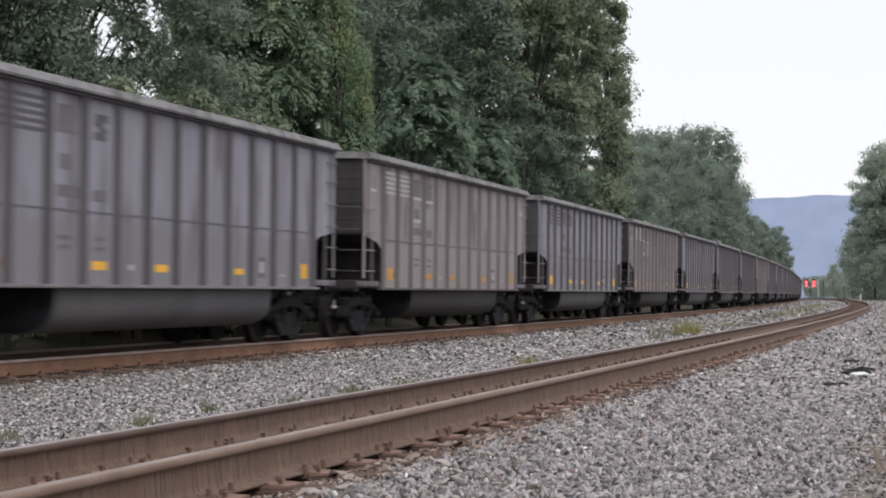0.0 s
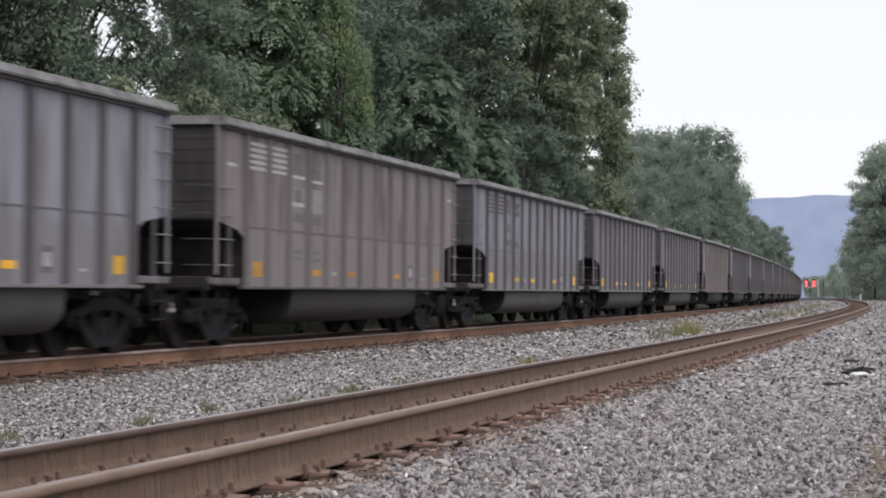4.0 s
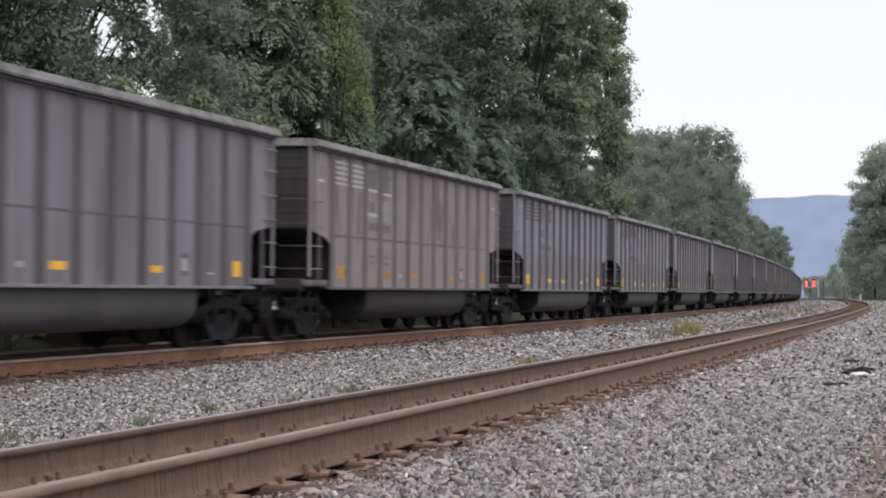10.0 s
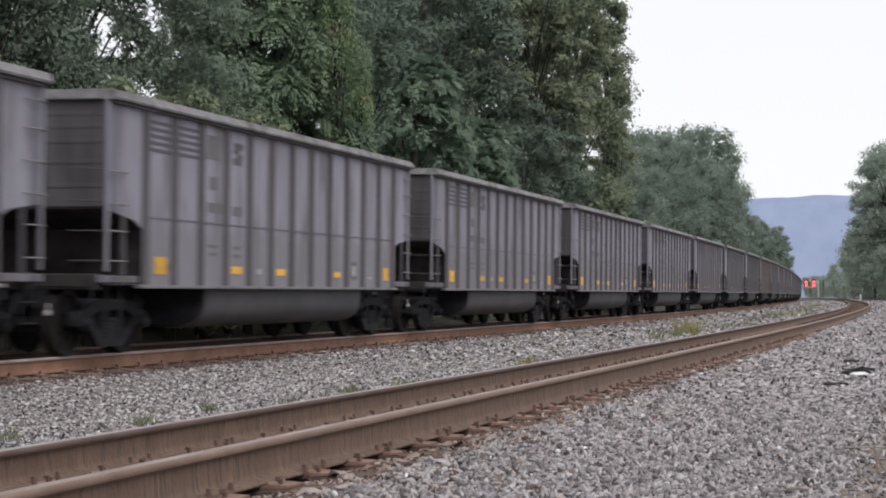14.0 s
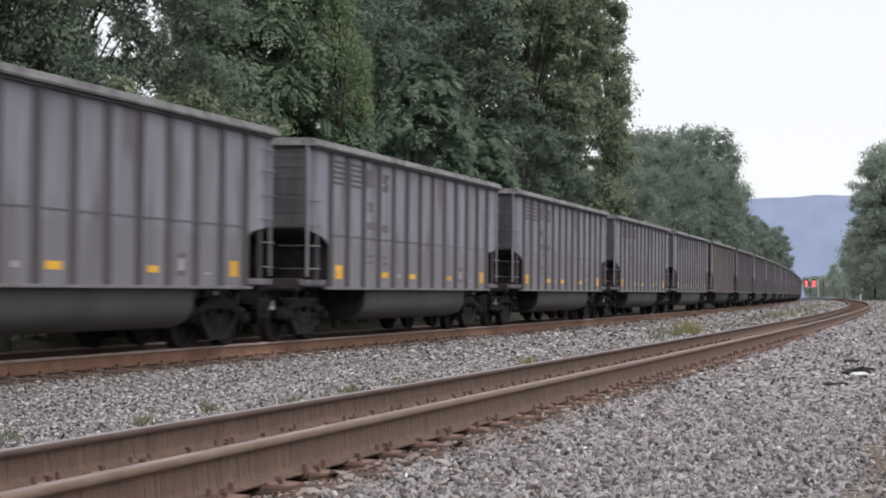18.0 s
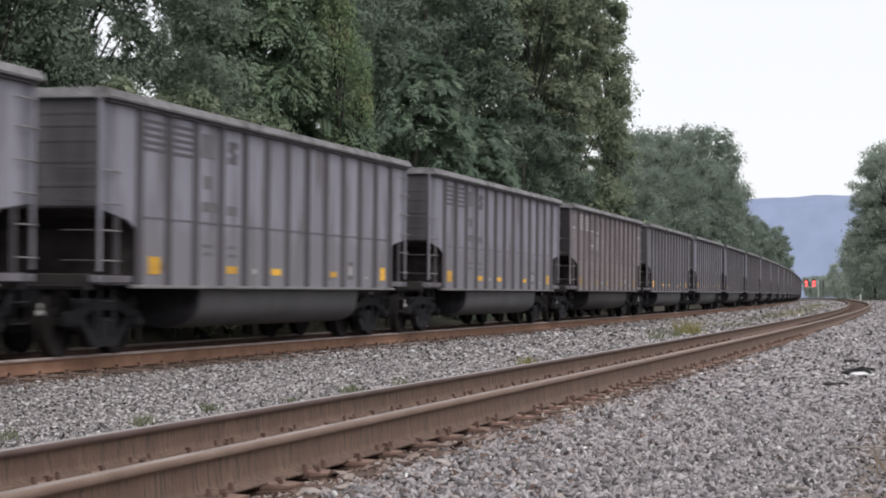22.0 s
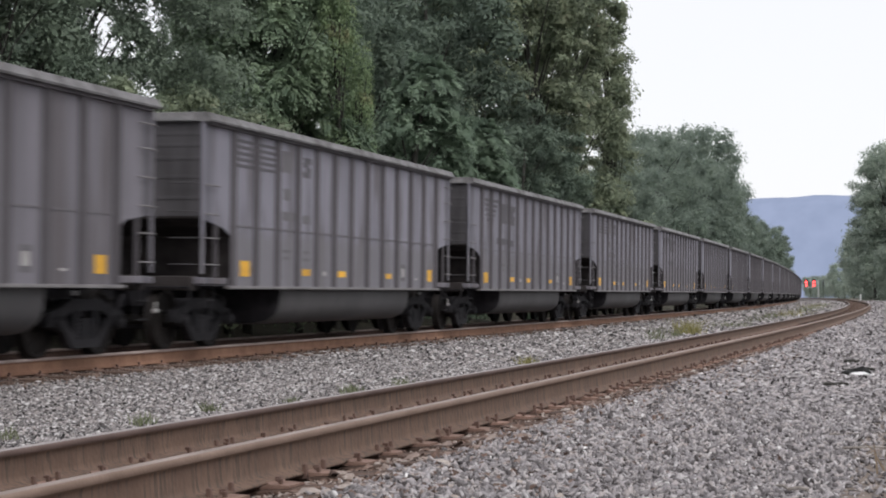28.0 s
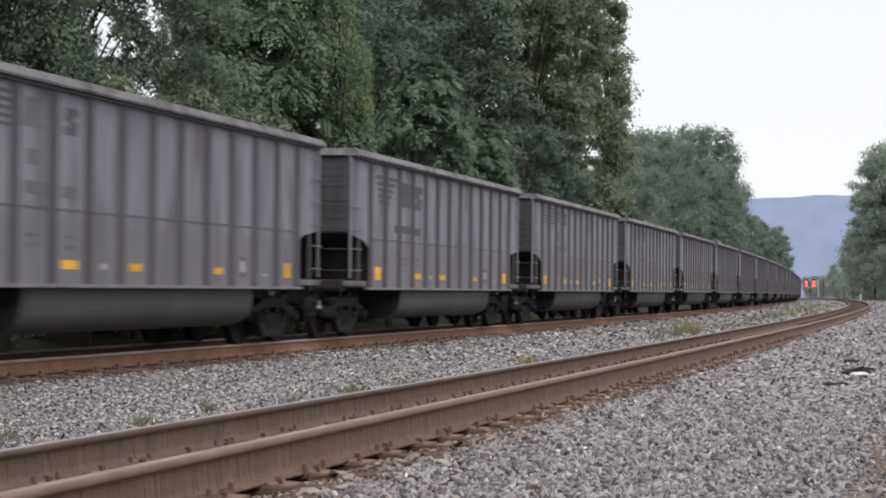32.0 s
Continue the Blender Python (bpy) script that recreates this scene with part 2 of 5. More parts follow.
M_wheel = material("dark_wheel_steel", (0.017, 0.0155, 0.015), (0.032, 0.028, 0.027), scale=3, fine=40, rough=0.65, metal=0.2, bump=0.15, specular=0.08)
M_bright = material("worn_bare_steel", (0.38, 0.37, 0.36), (0.52, 0.5, 0.5), scale=8, fine=60, rough=0.5, metal=0.3, bump=0.1)
M_yellow = material("yellow_reflector", (0.70, 0.37, 0.03), (0.85, 0.47, 0.05), scale=5, fine=60, rough=0.5, bump=0.05, per_object=0.2, tinted=True)
M_mark_dark = material("faded_dark_marking", (0.088, 0.082, 0.092), (0.125, 0.118, 0.13), scale=4, fine=50, rough=0.75, bump=0.05)
M_mark_mid = material("ghosted_grey_marking", (0.13, 0.122, 0.132), (0.165, 0.157, 0.168), scale=4, fine=50, rough=0.75, bump=0.05)
M_mark_faint = material("faint_worn_marking", (0.245, 0.228, 0.222), (0.31, 0.292, 0.285), scale=6, fine=50, rough=0.75, bump=0.05)
M_mark_pale = material("faded_pale_marking", (0.36, 0.345, 0.34), (0.48, 0.46, 0.45), scale=4, fine=50, rough=0.75, bump=0.05)
M_bark = material("grey_brown_bark", (0.036, 0.035, 0.031), (0.066, 0.063, 0.056), scale=6, fine=18, rough=0.95, bump=0.8, stretch=(3, 3, 0.5))
M_stick = material("bleached_dry_wood", (0.2, 0.175, 0.155), (0.34, 0.31, 0.285), scale=14, fine=60, rough=0.9, bump=0.4)
M_leaf_a = leaf_material("deep_green_leaves", (0.115, 0.148, 0.117), (0.28, 0.346, 0.26))
# dark leaf tone; on the oaks it paints in deep shade between trees
M_leaf_dark = leaf_material("dark_green_shade_leaves", (0.078, 0.106, 0.086), (0.192, 0.245, 0.184))
M_leaf_b = leaf_material("olive_green_leaves", (0.13, 0.164, 0.115), (0.32, 0.365, 0.247), autumn=(0.34, 0.33, 0.23))
M_leaf_c = leaf_material("blue_green_compound_leaves", (0.104, 0.148, 0.11), (0.272, 0.352, 0.255))
# far trees: distance haze is painted in as a paler leaf colour
M_leaf_far = leaf_material("hazed_grey_green_leaves", (0.185, 0.232, 0.2), (0.315, 0.375, 0.305), translucent=0.6)
M_leaf_spray = leaf_material("pale_green_compound_leaves", (0.105, 0.148, 0.103), (0.268, 0.342, 0.226))
# paler still, haze again put into the leaf colour
M_leaf_light = leaf_material("hazed_light_green_leaves", (0.26, 0.312, 0.27), (0.44, 0.495, 0.415), translucent=0.62)
M_vine = leaf_material("yellow_green_vine_leaves", (0.109, 0.158, 0.095), (0.265, 0.347, 0.190), autumn=(0.35, 0.33, 0.2))
M_grass = leaf_material("dry_green_grass", (0.13, 0.15, 0.085), (0.25, 0.27, 0.165))
M_straw = leaf_material("dry_brown_stalks", (0.17, 0.125, 0.085), (0.33, 0.26, 0.19))
M_weed = leaf_material("yellow_green_weed", (0.20, 0.19, 0.08), (0.40, 0.37, 0.16))
M_white = material("white_enamel", (0.7, 0.7, 0.7), (0.8, 0.8, 0.8), scale=4, rough=0.5)
M_black = material("black_enamel", (0.015, 0.015, 0.015), (0.03, 0.03, 0.03), scale=4, rough=0.5)
M_mast = material("galvanised_mast", (0.42, 0.42, 0.42), (0.55, 0.55, 0.55), scale=4, rough=0.5, metal=0.3)


def glow_material(name, colour, strength):
    m = bpy.data.materials.new(name)
    m.use_nodes = True
    p = m.node_tree.nodes["Principled BSDF"]
    p.inputs["Base Color"].default_value = (*colour, 1)
    p.inputs["Emission Color"].default_value = (*colour, 1)
    p.inputs["Emission Strength"].default_value = strength
    return m


M_red = glow_material("lit_red_lens", (1.0, 0.06, 0.06), 5.0)


def hill_material():
    """Wooded ridge a few kilometres off, its summer haze painted in as a blue glow."""
    m = bpy.data.materials.new("ridge_with_painted_haze")
    m.use_nodes = True
    n, l = m.node_tree.nodes, m.node_tree.links
    p = n["Principled BSDF"]
    no = n.new("ShaderNodeTexNoise")
    no.inputs["Scale"].default_value = 0.018
    no.inputs["Detail"].default_value = 8
    co = n.new("ShaderNodeTexCoord")
    mp = n.new("ShaderNodeMapping")
    mp.inputs["Scale"].default_value = (1, 0.22, 1)
    l.new(co.outputs["Object"], mp.inputs[0])
    l.new(mp.outputs[0], no.inputs["Vector"])
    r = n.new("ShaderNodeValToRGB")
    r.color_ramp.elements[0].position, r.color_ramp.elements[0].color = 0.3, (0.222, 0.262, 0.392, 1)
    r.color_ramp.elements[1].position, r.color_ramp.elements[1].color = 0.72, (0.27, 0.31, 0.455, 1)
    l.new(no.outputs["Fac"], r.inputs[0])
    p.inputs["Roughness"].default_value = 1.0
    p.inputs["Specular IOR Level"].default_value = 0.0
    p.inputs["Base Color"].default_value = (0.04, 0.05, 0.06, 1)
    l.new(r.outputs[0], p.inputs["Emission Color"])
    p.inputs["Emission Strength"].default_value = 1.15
    return m


M_hill = hill_material()


# ---- building helpers ----
_gs = np.arange(-700.0, 1600.0, 0.5)
_k = 1 / RAD + EASE * np.clip(_gs - 110.0, 0, 120.0)
_i0 = int(np.argmin(abs(_gs)))
_ph = np.concatenate([[0], np.cumsum((_k[1:] + _k[:-1]) / 2 * 0.5)])
_ph -= _ph[_i0]
_mid = (_ph[1:] + _ph[:-1]) / 2
_cx, _cy = np.concatenate([[0], np.cumsum(-np.sin(_mid) * 0.5)]), np.concatenate([[0], np.cumsum(np.cos(_mid) * 0.5)])
_cx, _cy = _cx - _cx[_i0] - D0, _cy - _cy[_i0]


def line(s):
    """Centre line of the near track: x, y and heading (radians to the left) at s."""
    return np.interp(s, _gs, _cx), np.interp(s, _gs, _cy), np.interp(s, _gs, _ph)


def near_s(s):
    """The near track's s abreast of a place s along the far track."""
    return np.interp(s, _gs - GAP * _ph, _gs)


def along(s, lat=0.0, z=0.0, far=False):
    """World place of a point beside a track: s along its centre line, lat to its right, z over its rail tops."""
    if far:
        s = near_s(s)
    x, y, a = line(s)
    e = CANT_FAR if far else CANT
    la = lat * math.cos(e) - z * math.sin(e) - (GAP if far else 0.0)
    return Vector((x + la * math.cos(a), y + la * math.sin(a), (DROP if far else 0.0) + GRADE * s + z * math.cos(e) + lat * math.sin(e)))


def track_pose(s, lat=0.0, z=0.0, far=False):
    p = along(s, lat, z, far)
    a = line(near_s(s) if far else s)[2]
    return pose(p.x, p.y, p.z, math.degrees(GRADE), -math.degrees(CANT_FAR if far else CANT), math.degrees(a))


BED = ((-400, 0.6), (-20, 0.4), (-15, 0.2), (-13, -0.25), (-11.8, -0.45), (-10.4, -0.27), (-8.0, -0.265), (-7.78, -0.222), (-7.6, -0.213), (-7.35, -0.247), (-7.0, -0.283), (-6, -0.305), (-4, -0.33), (-1.5, -0.34), (-0.8, -0.285), (0.8, -0.207),
       (1.0, -0.195), (1.2, -0.184), (1.42, -0.166), (2.4, -0.264), (4, -0.30), (9, -0.32), (400, -0.6))


def bed(lat):
    return float(np.interp(lat, [a for a, _ in BED], [b for _, b in BED]))


def on_bed(s, lat):
    """World place on the ground, by the near track's reckoning."""
    x, y, a = line(s)
    return Vector((x + lat * math.cos(a), y + lat * math.sin(a), GRADE * min(max(s, -60), 900) + bed(lat)))


def mesh_of(name, bm, mat, smooth=False):
    me = bpy.data.meshes.new(name)
    bmesh.ops.recalc_face_normals(bm, faces=bm.faces[:])
    bm.to_mesh(me)
    bm.free()
    me.materials.append(mat)
    if smooth:
        for f in me.polygons:
            f.use_smooth = True
    return me


def part(name, bm, mat, parent, label="", smooth=False, m=None):
    ob = new(name, bm if isinstance(bm, bpy.types.Mesh) else mesh_of(name, bm, mat, smooth))
    ob.parent = parent
    if m is not None:
        ob.matrix_basis = m
    if label:
        ob["label"] = label
    return ob


def thing(name, label, category, group="", kind="", m=None):
    ob = new(name)
    ob.empty_display_size = 0.1
    if m is not None:
        ob.matrix_basis = m
    return tagged(ob, label, category, group, kind)


def box(bm, x0, x1, y0, y1, z0, z1, bevel=0.0):
    r = bmesh.ops.create_cube(bm, size=1.0)
    bmesh.ops.scale(bm, vec=(x1 - x0, y1 - y0, z1 - z0), verts=r["verts"])
    bmesh.ops.translate(bm, vec=((x0 + x1) / 2, (y0 + y1) / 2, (z0 + z1) / 2), verts=r["verts"])
    if bevel:
        es = list({e for v in r["verts"] for e in v.link_edges})
        bmesh.ops.bevel(bm, geom=es, offset=bevel, segments=1, affect="EDGES")
    return bm


def boxed(*a, **k):
    return box(bmesh.new(), *a, **k)


def rod(bm, p, q, r, r2=None, sides=8):
    p, q = Vector(p), Vector(q)
    d = q - p
    m = Matrix.Translation((p + q) / 2) @ d.to_track_quat("Z", "Y").to_matrix().to_4x4()
    bmesh.ops.create_cone(bm, cap_ends=True, segments=sides, radius1=r, radius2=r if r2 is None else r2, depth=d.length, matrix=m)
    return bm


def prism(bm, outline, axis, a, b):
    """A closed outline of (u, v) pushed from a to b along an axis; 'x': u=y, v=z; 'y': u=x, v=z; 'z': u=x, v=y."""
    put = {"x": lambda u, v, w: (w, u, v), "y": lambda u, v, w: (u, w, v), "z": lambda u, v, w: (u, v, w)}[axis]
    va = [bm.verts.new(put(u, v, a)) for u, v in outline]
    vb = [bm.verts.new(put(u, v, b)) for u, v in outline]
    n = len(outline)
    bm.faces.new(va)
    bm.faces.new(vb[::-1])
    for i in range(n):
        bm.faces.new((va[i], vb[i], vb[(i + 1) % n], va[(i + 1) % n]))
    return bm


def mesh_np(name, verts, faces, mat, smooth=False):
    """A mesh from arrays: verts (n, 3), faces (m, k)."""
    me = bpy.data.meshes.new(name)
    k = faces.shape[1]
    me.vertices.add(len(verts))
    me.vertices.foreach_set("co", verts.astype(np.float32).ravel())
    me.loops.add(faces.size)
    me.loops.foreach_set("vertex_index", faces.astype(np.int32).ravel())
    me.polygons.add(len(faces))
    me.polygons.foreach_set("loop_start", np.arange(0, faces.size, k, dtype=np.int32))
    me.update(calc_edges=True)
    me.materials.append(mat)
    if smooth:
        me.polygons.foreach_set("use_smooth", np.ones(len(faces), bool))
    return me




# ---- ground ----
def build_ground():
    lats = [-900, -400, -200, -90, -50, -30, -20, -15, -13, -11.8, -11, -10.4, -9.6, -8.0, -7.78, -7.6, -7.35, -7.0, -6, -5, -4, -3, -2, -1.4, -0.8, 0, 0.8, 1.0, 1.2, 1.42, 1.8, 2.4, 3.35, 4, 5, 7, 9, 14, 25, 50, 100, 250, 600, 900]
    ss = [-400, -200, -80, -30] + list(np.arange(0, 60, 2.0)) + list(np.arange(60, 200, 10.0)) + list(np.arange(200, 1000, 50.0)) + [1150, 1350, 1590]
    verts = np.array([on_bed(s, la) for s in ss for la in lats])
    n = len(lats)
    faces = np.array([(i * n + j, i * n + j + 1, (i + 1) * n + j + 1, (i + 1) * n + j) for i in range(len(ss) - 1) for j in range(n - 1)])
    me = mesh_np("ground", verts, faces, M_ground, smooth=True)
    me.materials.append(M_soil)
    me.materials.append(M_under_train_bed)
    me.materials.append(M_dirt)
    idx = np.array([3 if 3.3 < lats[j] < 6 else 2 if -10.45 < lats[j] < -7.9 else 1 if (lats[j] < -10.9 or lats[j] > 6) else 0 for i in range(len(ss) - 1) for j in range(n - 1)], dtype=np.int32)
    me.polygons.foreach_set("material_index", idx)
    tagged(new("ground", me), "grey ballast bed with dark soil beyond its shoulders", "ground", kind="structure")
    # plain land out to the horizon
    a = np.linspace(-8000, 8000, 9)
    v = np.array([(x, y, -6.0) for y in a for x in a])
    f = np.array([(i * 9 + j, i * 9 + j + 1, (i + 1) * 9 + j + 1, (i + 1) * 9 + j) for i in range(8) for j in range(8)])
    tagged(new("backdrop_land", mesh_np("backdrop_land", v, f, M_soil)), "flat dark land reaching to the horizon", "land", kind="structure")


def build_hill():
    """Ridge across the end of the valley."""
    nx, ny = 160, 14
    xs = np.linspace(-2600, 1500, nx)
    v = []
    for j in range(ny):
        u = j / (ny - 1)
        for x in xs:
            y = 3300 + 900 * u + 0.05 * x
            top = 218 + 5 * math.sin(x / 260.0 + 0.6) + 7 * noise.noise((x / 340.0, 0.3, 0)) + 5 * noise.noise((x / 60.0, 1.3, 0)) + 2.2 * noise.noise((x / 14.0, 7.0, 0))
            rise = math.sin(min(1.0, u * 1.25) * math.pi / 2) ** 0.8
            v.append((x, y, -6 + (top + 6) * rise + 14 * noise.noise((x / 160.0, u * 6, 2.0)) * rise * (1 - rise) * 2))
    f = np.array([(j * nx + i, j * nx + i + 1, (j + 1) * nx + i + 1, (j + 1) * nx + i) for j in range(ny - 1) for i in range(nx - 1)])
    tagged(new("backdrop_hill", mesh_np("backdrop_hill", np.array(v), f, M_hill, smooth=True)), "wooded ridge closing the valley, painted hazy blue", "hill", kind="structure")


# ---- stones ----
def stone_shapes(rng, kinds, coarse):
    out = []
    v = np.array([(x, y, z) for z in (-1, 1) for y in (-1, 1) for x in (-1, 1)], float) * 0.72
    f = np.array([(0, 2, 3), (0, 3, 1), (4, 5, 7), (4, 7, 6), (0, 1, 5), (0, 5, 4), (2, 6, 7), (2, 7, 3), (0, 4, 6), (0, 6, 2), (1, 3, 7), (1, 7, 5)])
    if coarse:
        v = np.array([(-1, -1, -1), (1, -1, -1), (1, 1, -1), (-1, 1, -1), (-0.45, 0.1, 1.1), (0.5, -0.1, 1.0)], float) * 0.8
        f = np.array([(0, 1, 5), (0, 5, 4), (2, 3, 4), (2, 4, 5), (1, 2, 5), (3, 0, 4)])
    for _ in range(kinds):
        w = v * rng.uniform(0.5, 1.25, v.shape) * np.array([rng.uniform(1.0, 2.1), rng.uniform(0.5, 1.05), rng.uniform(0.25, 0.6)])
        w[:, 0] += rng.normal(0, 0.35) * w[:, 1] + rng.normal(0, 0.3) * w[:, 2]
        out.append(w + rng.normal(0, 0.07, v.shape))
    return out, f


def stones(name, label, mat, patches, seed, coarse=False):
    """patches: (s0, s1, lat0, lat1, per square metre, smallest, largest)."""
    rng = np.random.default_rng(seed)
    shapes, f = stone_shapes(rng, 40, coarse)
    pts, size = [], []
    lb, zb = [a for a, _ in BED], [b for _, b in BED]
    for s0, s1, l0, l1, per, a, b in patches:
        n = int((s1 - s0) * (l1 - l0) * per)
        s, la = rng.uniform(s0, s1, n), rng.uniform(l0, l1, n)
        cx, cy, ang = line(s)
        p = np.stack([cx + la * np.cos(ang), cy + la * np.sin(ang), GRADE * s + np.interp(la, lb, zb)], 1)
        r = a + (b - a) * rng.power(0.6, n)
        p[:, 2] += r * rng.uniform(-0.3, 0.95, n)
        pts.append(p)
        size.append(r)
    p, r = np.concatenate(pts), np.concatenate(size)
    n = len(p)
    kind = rng.integers(0, len(shapes), n)
    base = np.array(shapes)[kind] * r[:, None, None]
    q = rng.normal(size=(n, 4))
    q[:, 1:3] *= 0.14 if coarse else 0.45
    q /= np.linalg.norm(q, axis=1)[:, None]
    w, x, y, z = q.T
    R = np.stack([1 - 2 * (y * y + z * z), 2 * (x * y - z * w), 2 * (x * z + y * w), 2 * (x * y + z * w), 1 - 2 * (x * x + z * z), 2 * (y * z - x * w),
                  2 * (x * z - y * w), 2 * (y * z + x * w), 1 - 2 * (x * x + y * y)], 1).reshape(n, 3, 3)
    verts = np.einsum("nij,nkj->nki", R, base) + p[:, None, :]
    k = base.shape[1]
    faces = (f[None] + (np.arange(n) * k)[:, None, None]).reshape(-1, 3)
    return tagged(new(name, mesh_np(name, verts.reshape(-1, 3), faces, mat)), label, "gravel", kind="stuff")


def build_stones():
    stones("shoulder_gravel", "loose angular grey ballast stones beside the near rail", M_stone,
           [(6, 11, 1.27, 3.4, 3300, 0.007, 0.025), (11, 16, 1.27, 3.3, 2700, 0.008, 0.027), (6, 16, 1.1, 1.3, 500, 0.007, 0.022), (6, 16, 3.2, 4.0, 420, 0.008, 0.024)], 3)
    stones("rusty_debris", "rust-stained chips and wood splinters along the rails", M_debris,
           [(6, 14, 0.87, 1.3, 2300, 0.005, 0.018), (14, 24, 0.87, 1.3, 1200, 0.006, 0.022), (24, 45, 0.87, 1.3, 450, 0.01, 0.03), (6, 24, 0.9, 1.5, 130, 0.018, 0.042), (6, 16, 1.3, 1.7, 1300, 0.008, 0.025), (6, 16, 1.7, 2.2, 700, 0.008, 0.024), (6, 16, 2.2, 3.0, 130, 0.008, 0.022), (16, 30, 1.25, 2.0, 200, 0.01, 0.03), (6, 20, 1.3, 1.6, 350, 0.005, 0.02), (16, 32, -7.66, -7.2, 1500, 0.007, 0.02), (16, 32, -7.2, -6.85, 400, 0.008, 0.022), (32, 60, -7.66, -7.1, 380, 0.01, 0.03), (60, 120, -7.66, -7.1, 60, 0.02, 0.05), (16, 45, -7.2, -6.4, 40, 0.008, 0.026)], 6, coarse=True)
    stones("distant_shoulder_gravel", "grey ballast stones farther along the shoulder", M_stone,
           [(16, 24, 1.2, 3.3, 1600, 0.010, 0.034), (24, 40, 1.2, 3.3, 560, 0.016, 0.045), (40, 80, 1.0, 3.6, 170, 0.024, 0.055), (80, 150, 0.95, 5, 25, 0.04, 0.095), (150, 300, 0.95, 6, 5, 0.06, 0.12), (-8, 6, 0.9, 3.4, 240, 0.012, 0.042), (8, 40, -0.6, 0.6, 220, 0.012, 0.03)], 4, coarse=True)
    stones("middle_gravel", "pale grey ballast stones between the two tracks", M_stone_pale,
           [(-8, 11, -7.46, -0.9, 60, 0.015, 0.05), (11, 13.5, -4.0, -0.9, 1500, 0.007, 0.0215), (13.5, 16, -5.5, -0.9, 1450, 0.007, 0.0225), (16, 20, -7.2, -0.9, 1300, 0.0075, 0.024), (20, 30, -7.2, -0.9, 900, 0.009, 0.028),
            (30, 48, -7.46, -0.9, 300, 0.016, 0.047), (48, 90, -7.44, -0.9, 90, 0.028, 0.065), (90, 180, -7.4, -0.9, 16, 0.045, 0.10), (180, 400, -7.4, -0.9, 4, 0.07, 0.13)], 5, coarse=True)


# ---- tracks ----
def rail_profile():
    """Half-and-half outline of a heavy flat-bottomed rail: (across, up), top of head at 0."""
    h = [(0.0, 0.0), (0.026, -0.001), (0.034, -0.006), (0.037, -0.016), (0.037, -0.038), (0.012, -0.049), (0.009, -0.065), (0.009, -0.145), (0.014, -0.172),
         (0.05, -0.186), (0.08, -0.194), (0.08, -0.207)]
    return h + [(-a, b) for a, b in h[::-1] if a]


def rail(parent, far, side, web):
    prof = rail_profile()
    k = len(prof)
    ss = list(np.arange(-8, 120, 2.0)) + list(np.arange(120, 900, 12.0))
    v = np.array([along(s, side * GAUGE + a, b + (RISE if far else 0.0), far) for s in ss for a, b in prof])
    f = np.array([(i * k + j, i * k + (j + 1) % k, (i + 1) * k + (j + 1) % k, (i + 1) * k + j) for i in range(len(ss) - 1) for j in range(k)])
    me = mesh_np("rail", v, f, web)
    top, cheek = (M_head_side, M_head_side) if far else (M_head, M_head_tan) if side > 0 else (M_head_grey, M_cheek)
    me.materials.append(top)
    me.materials.append(cheek)
    slot = {0: 1, 1: 1, k - 1: 1, k - 2: 1, 2: 2, 3: 2, k - 3: 2, k - 4: 2}
    me.polygons.foreach_set("material_index", np.array([slot.get(j, 0) for i in range(len(ss) - 1) for j in range(k)], dtype=np.int32))
    ob = new("rail", me)
    ob.parent = parent
    ob["label"] = "brown rusty steel rail with a worn head"
    return ob


def tie_meshes(mat):
    rng = random.Random(5)
    out = []
    for _ in range(5):
        bm = boxed(-1.3, 1.3, -0.115, 0.115, -0.18, 0.0, bevel=0.012)
        bmesh.ops.subdivide_edges(bm, edges=[e for e in bm.edges if e.calc_length() > 1.5], cuts=9)
        for vv in bm.verts:
            vv.co += Vector((rng.uniform(-0.02, 0.02), rng.uniform(-0.008, 0.008), rng.uniform(-0.008, 0.004)))
        out.append(mesh_of("tie", bm, mat))
    return out


def plate_mesh():
    """Rolled tie plate with two low shoulders."""
    bm = bmesh.new()
    prism(bm, [(-0.19, 0), (0.19, 0), (0.19, 0.012), (0.095, 0.022), (0.085, 0.032), (0.078, 0.032), (0.078, 0.016), (-0.078, 0.016), (-0.078, 0.032), (-0.085, 0.032),
               (-0.095, 0.022), (-0.19, 0.012)], "y", -0.095, 0.095)
    return mesh_of("tie_plate", bm, M_plate)


def spike_mesh(tall):
    bm = boxed(-0.009, 0.009, -0.009, 0.009, 0, tall, bevel=0.002)
    box(bm, -0.022, 0.011, -0.012, 0.012, tall - 0.004, tall + 0.01, bevel=0.003)
    return mesh_of("spike", bm, M_spike)


def anchor_mesh():
    """Spring anchor clipped under the rail foot against the tie's side."""
    bm = boxed(-0.1, 0.1, -0.012, 0.012, -0.03, -0.006, bevel=0.003)
    box(bm, 0.078, 0.1, -0.014, 0.014, -0.03, 0.045, bevel=0.004)
    box(bm, -0.1, -0.082, -0.014, 0.014, -0.03, 0.03, bevel=0.004)
    return mesh_of("rail_anchor", bm, M_spike)


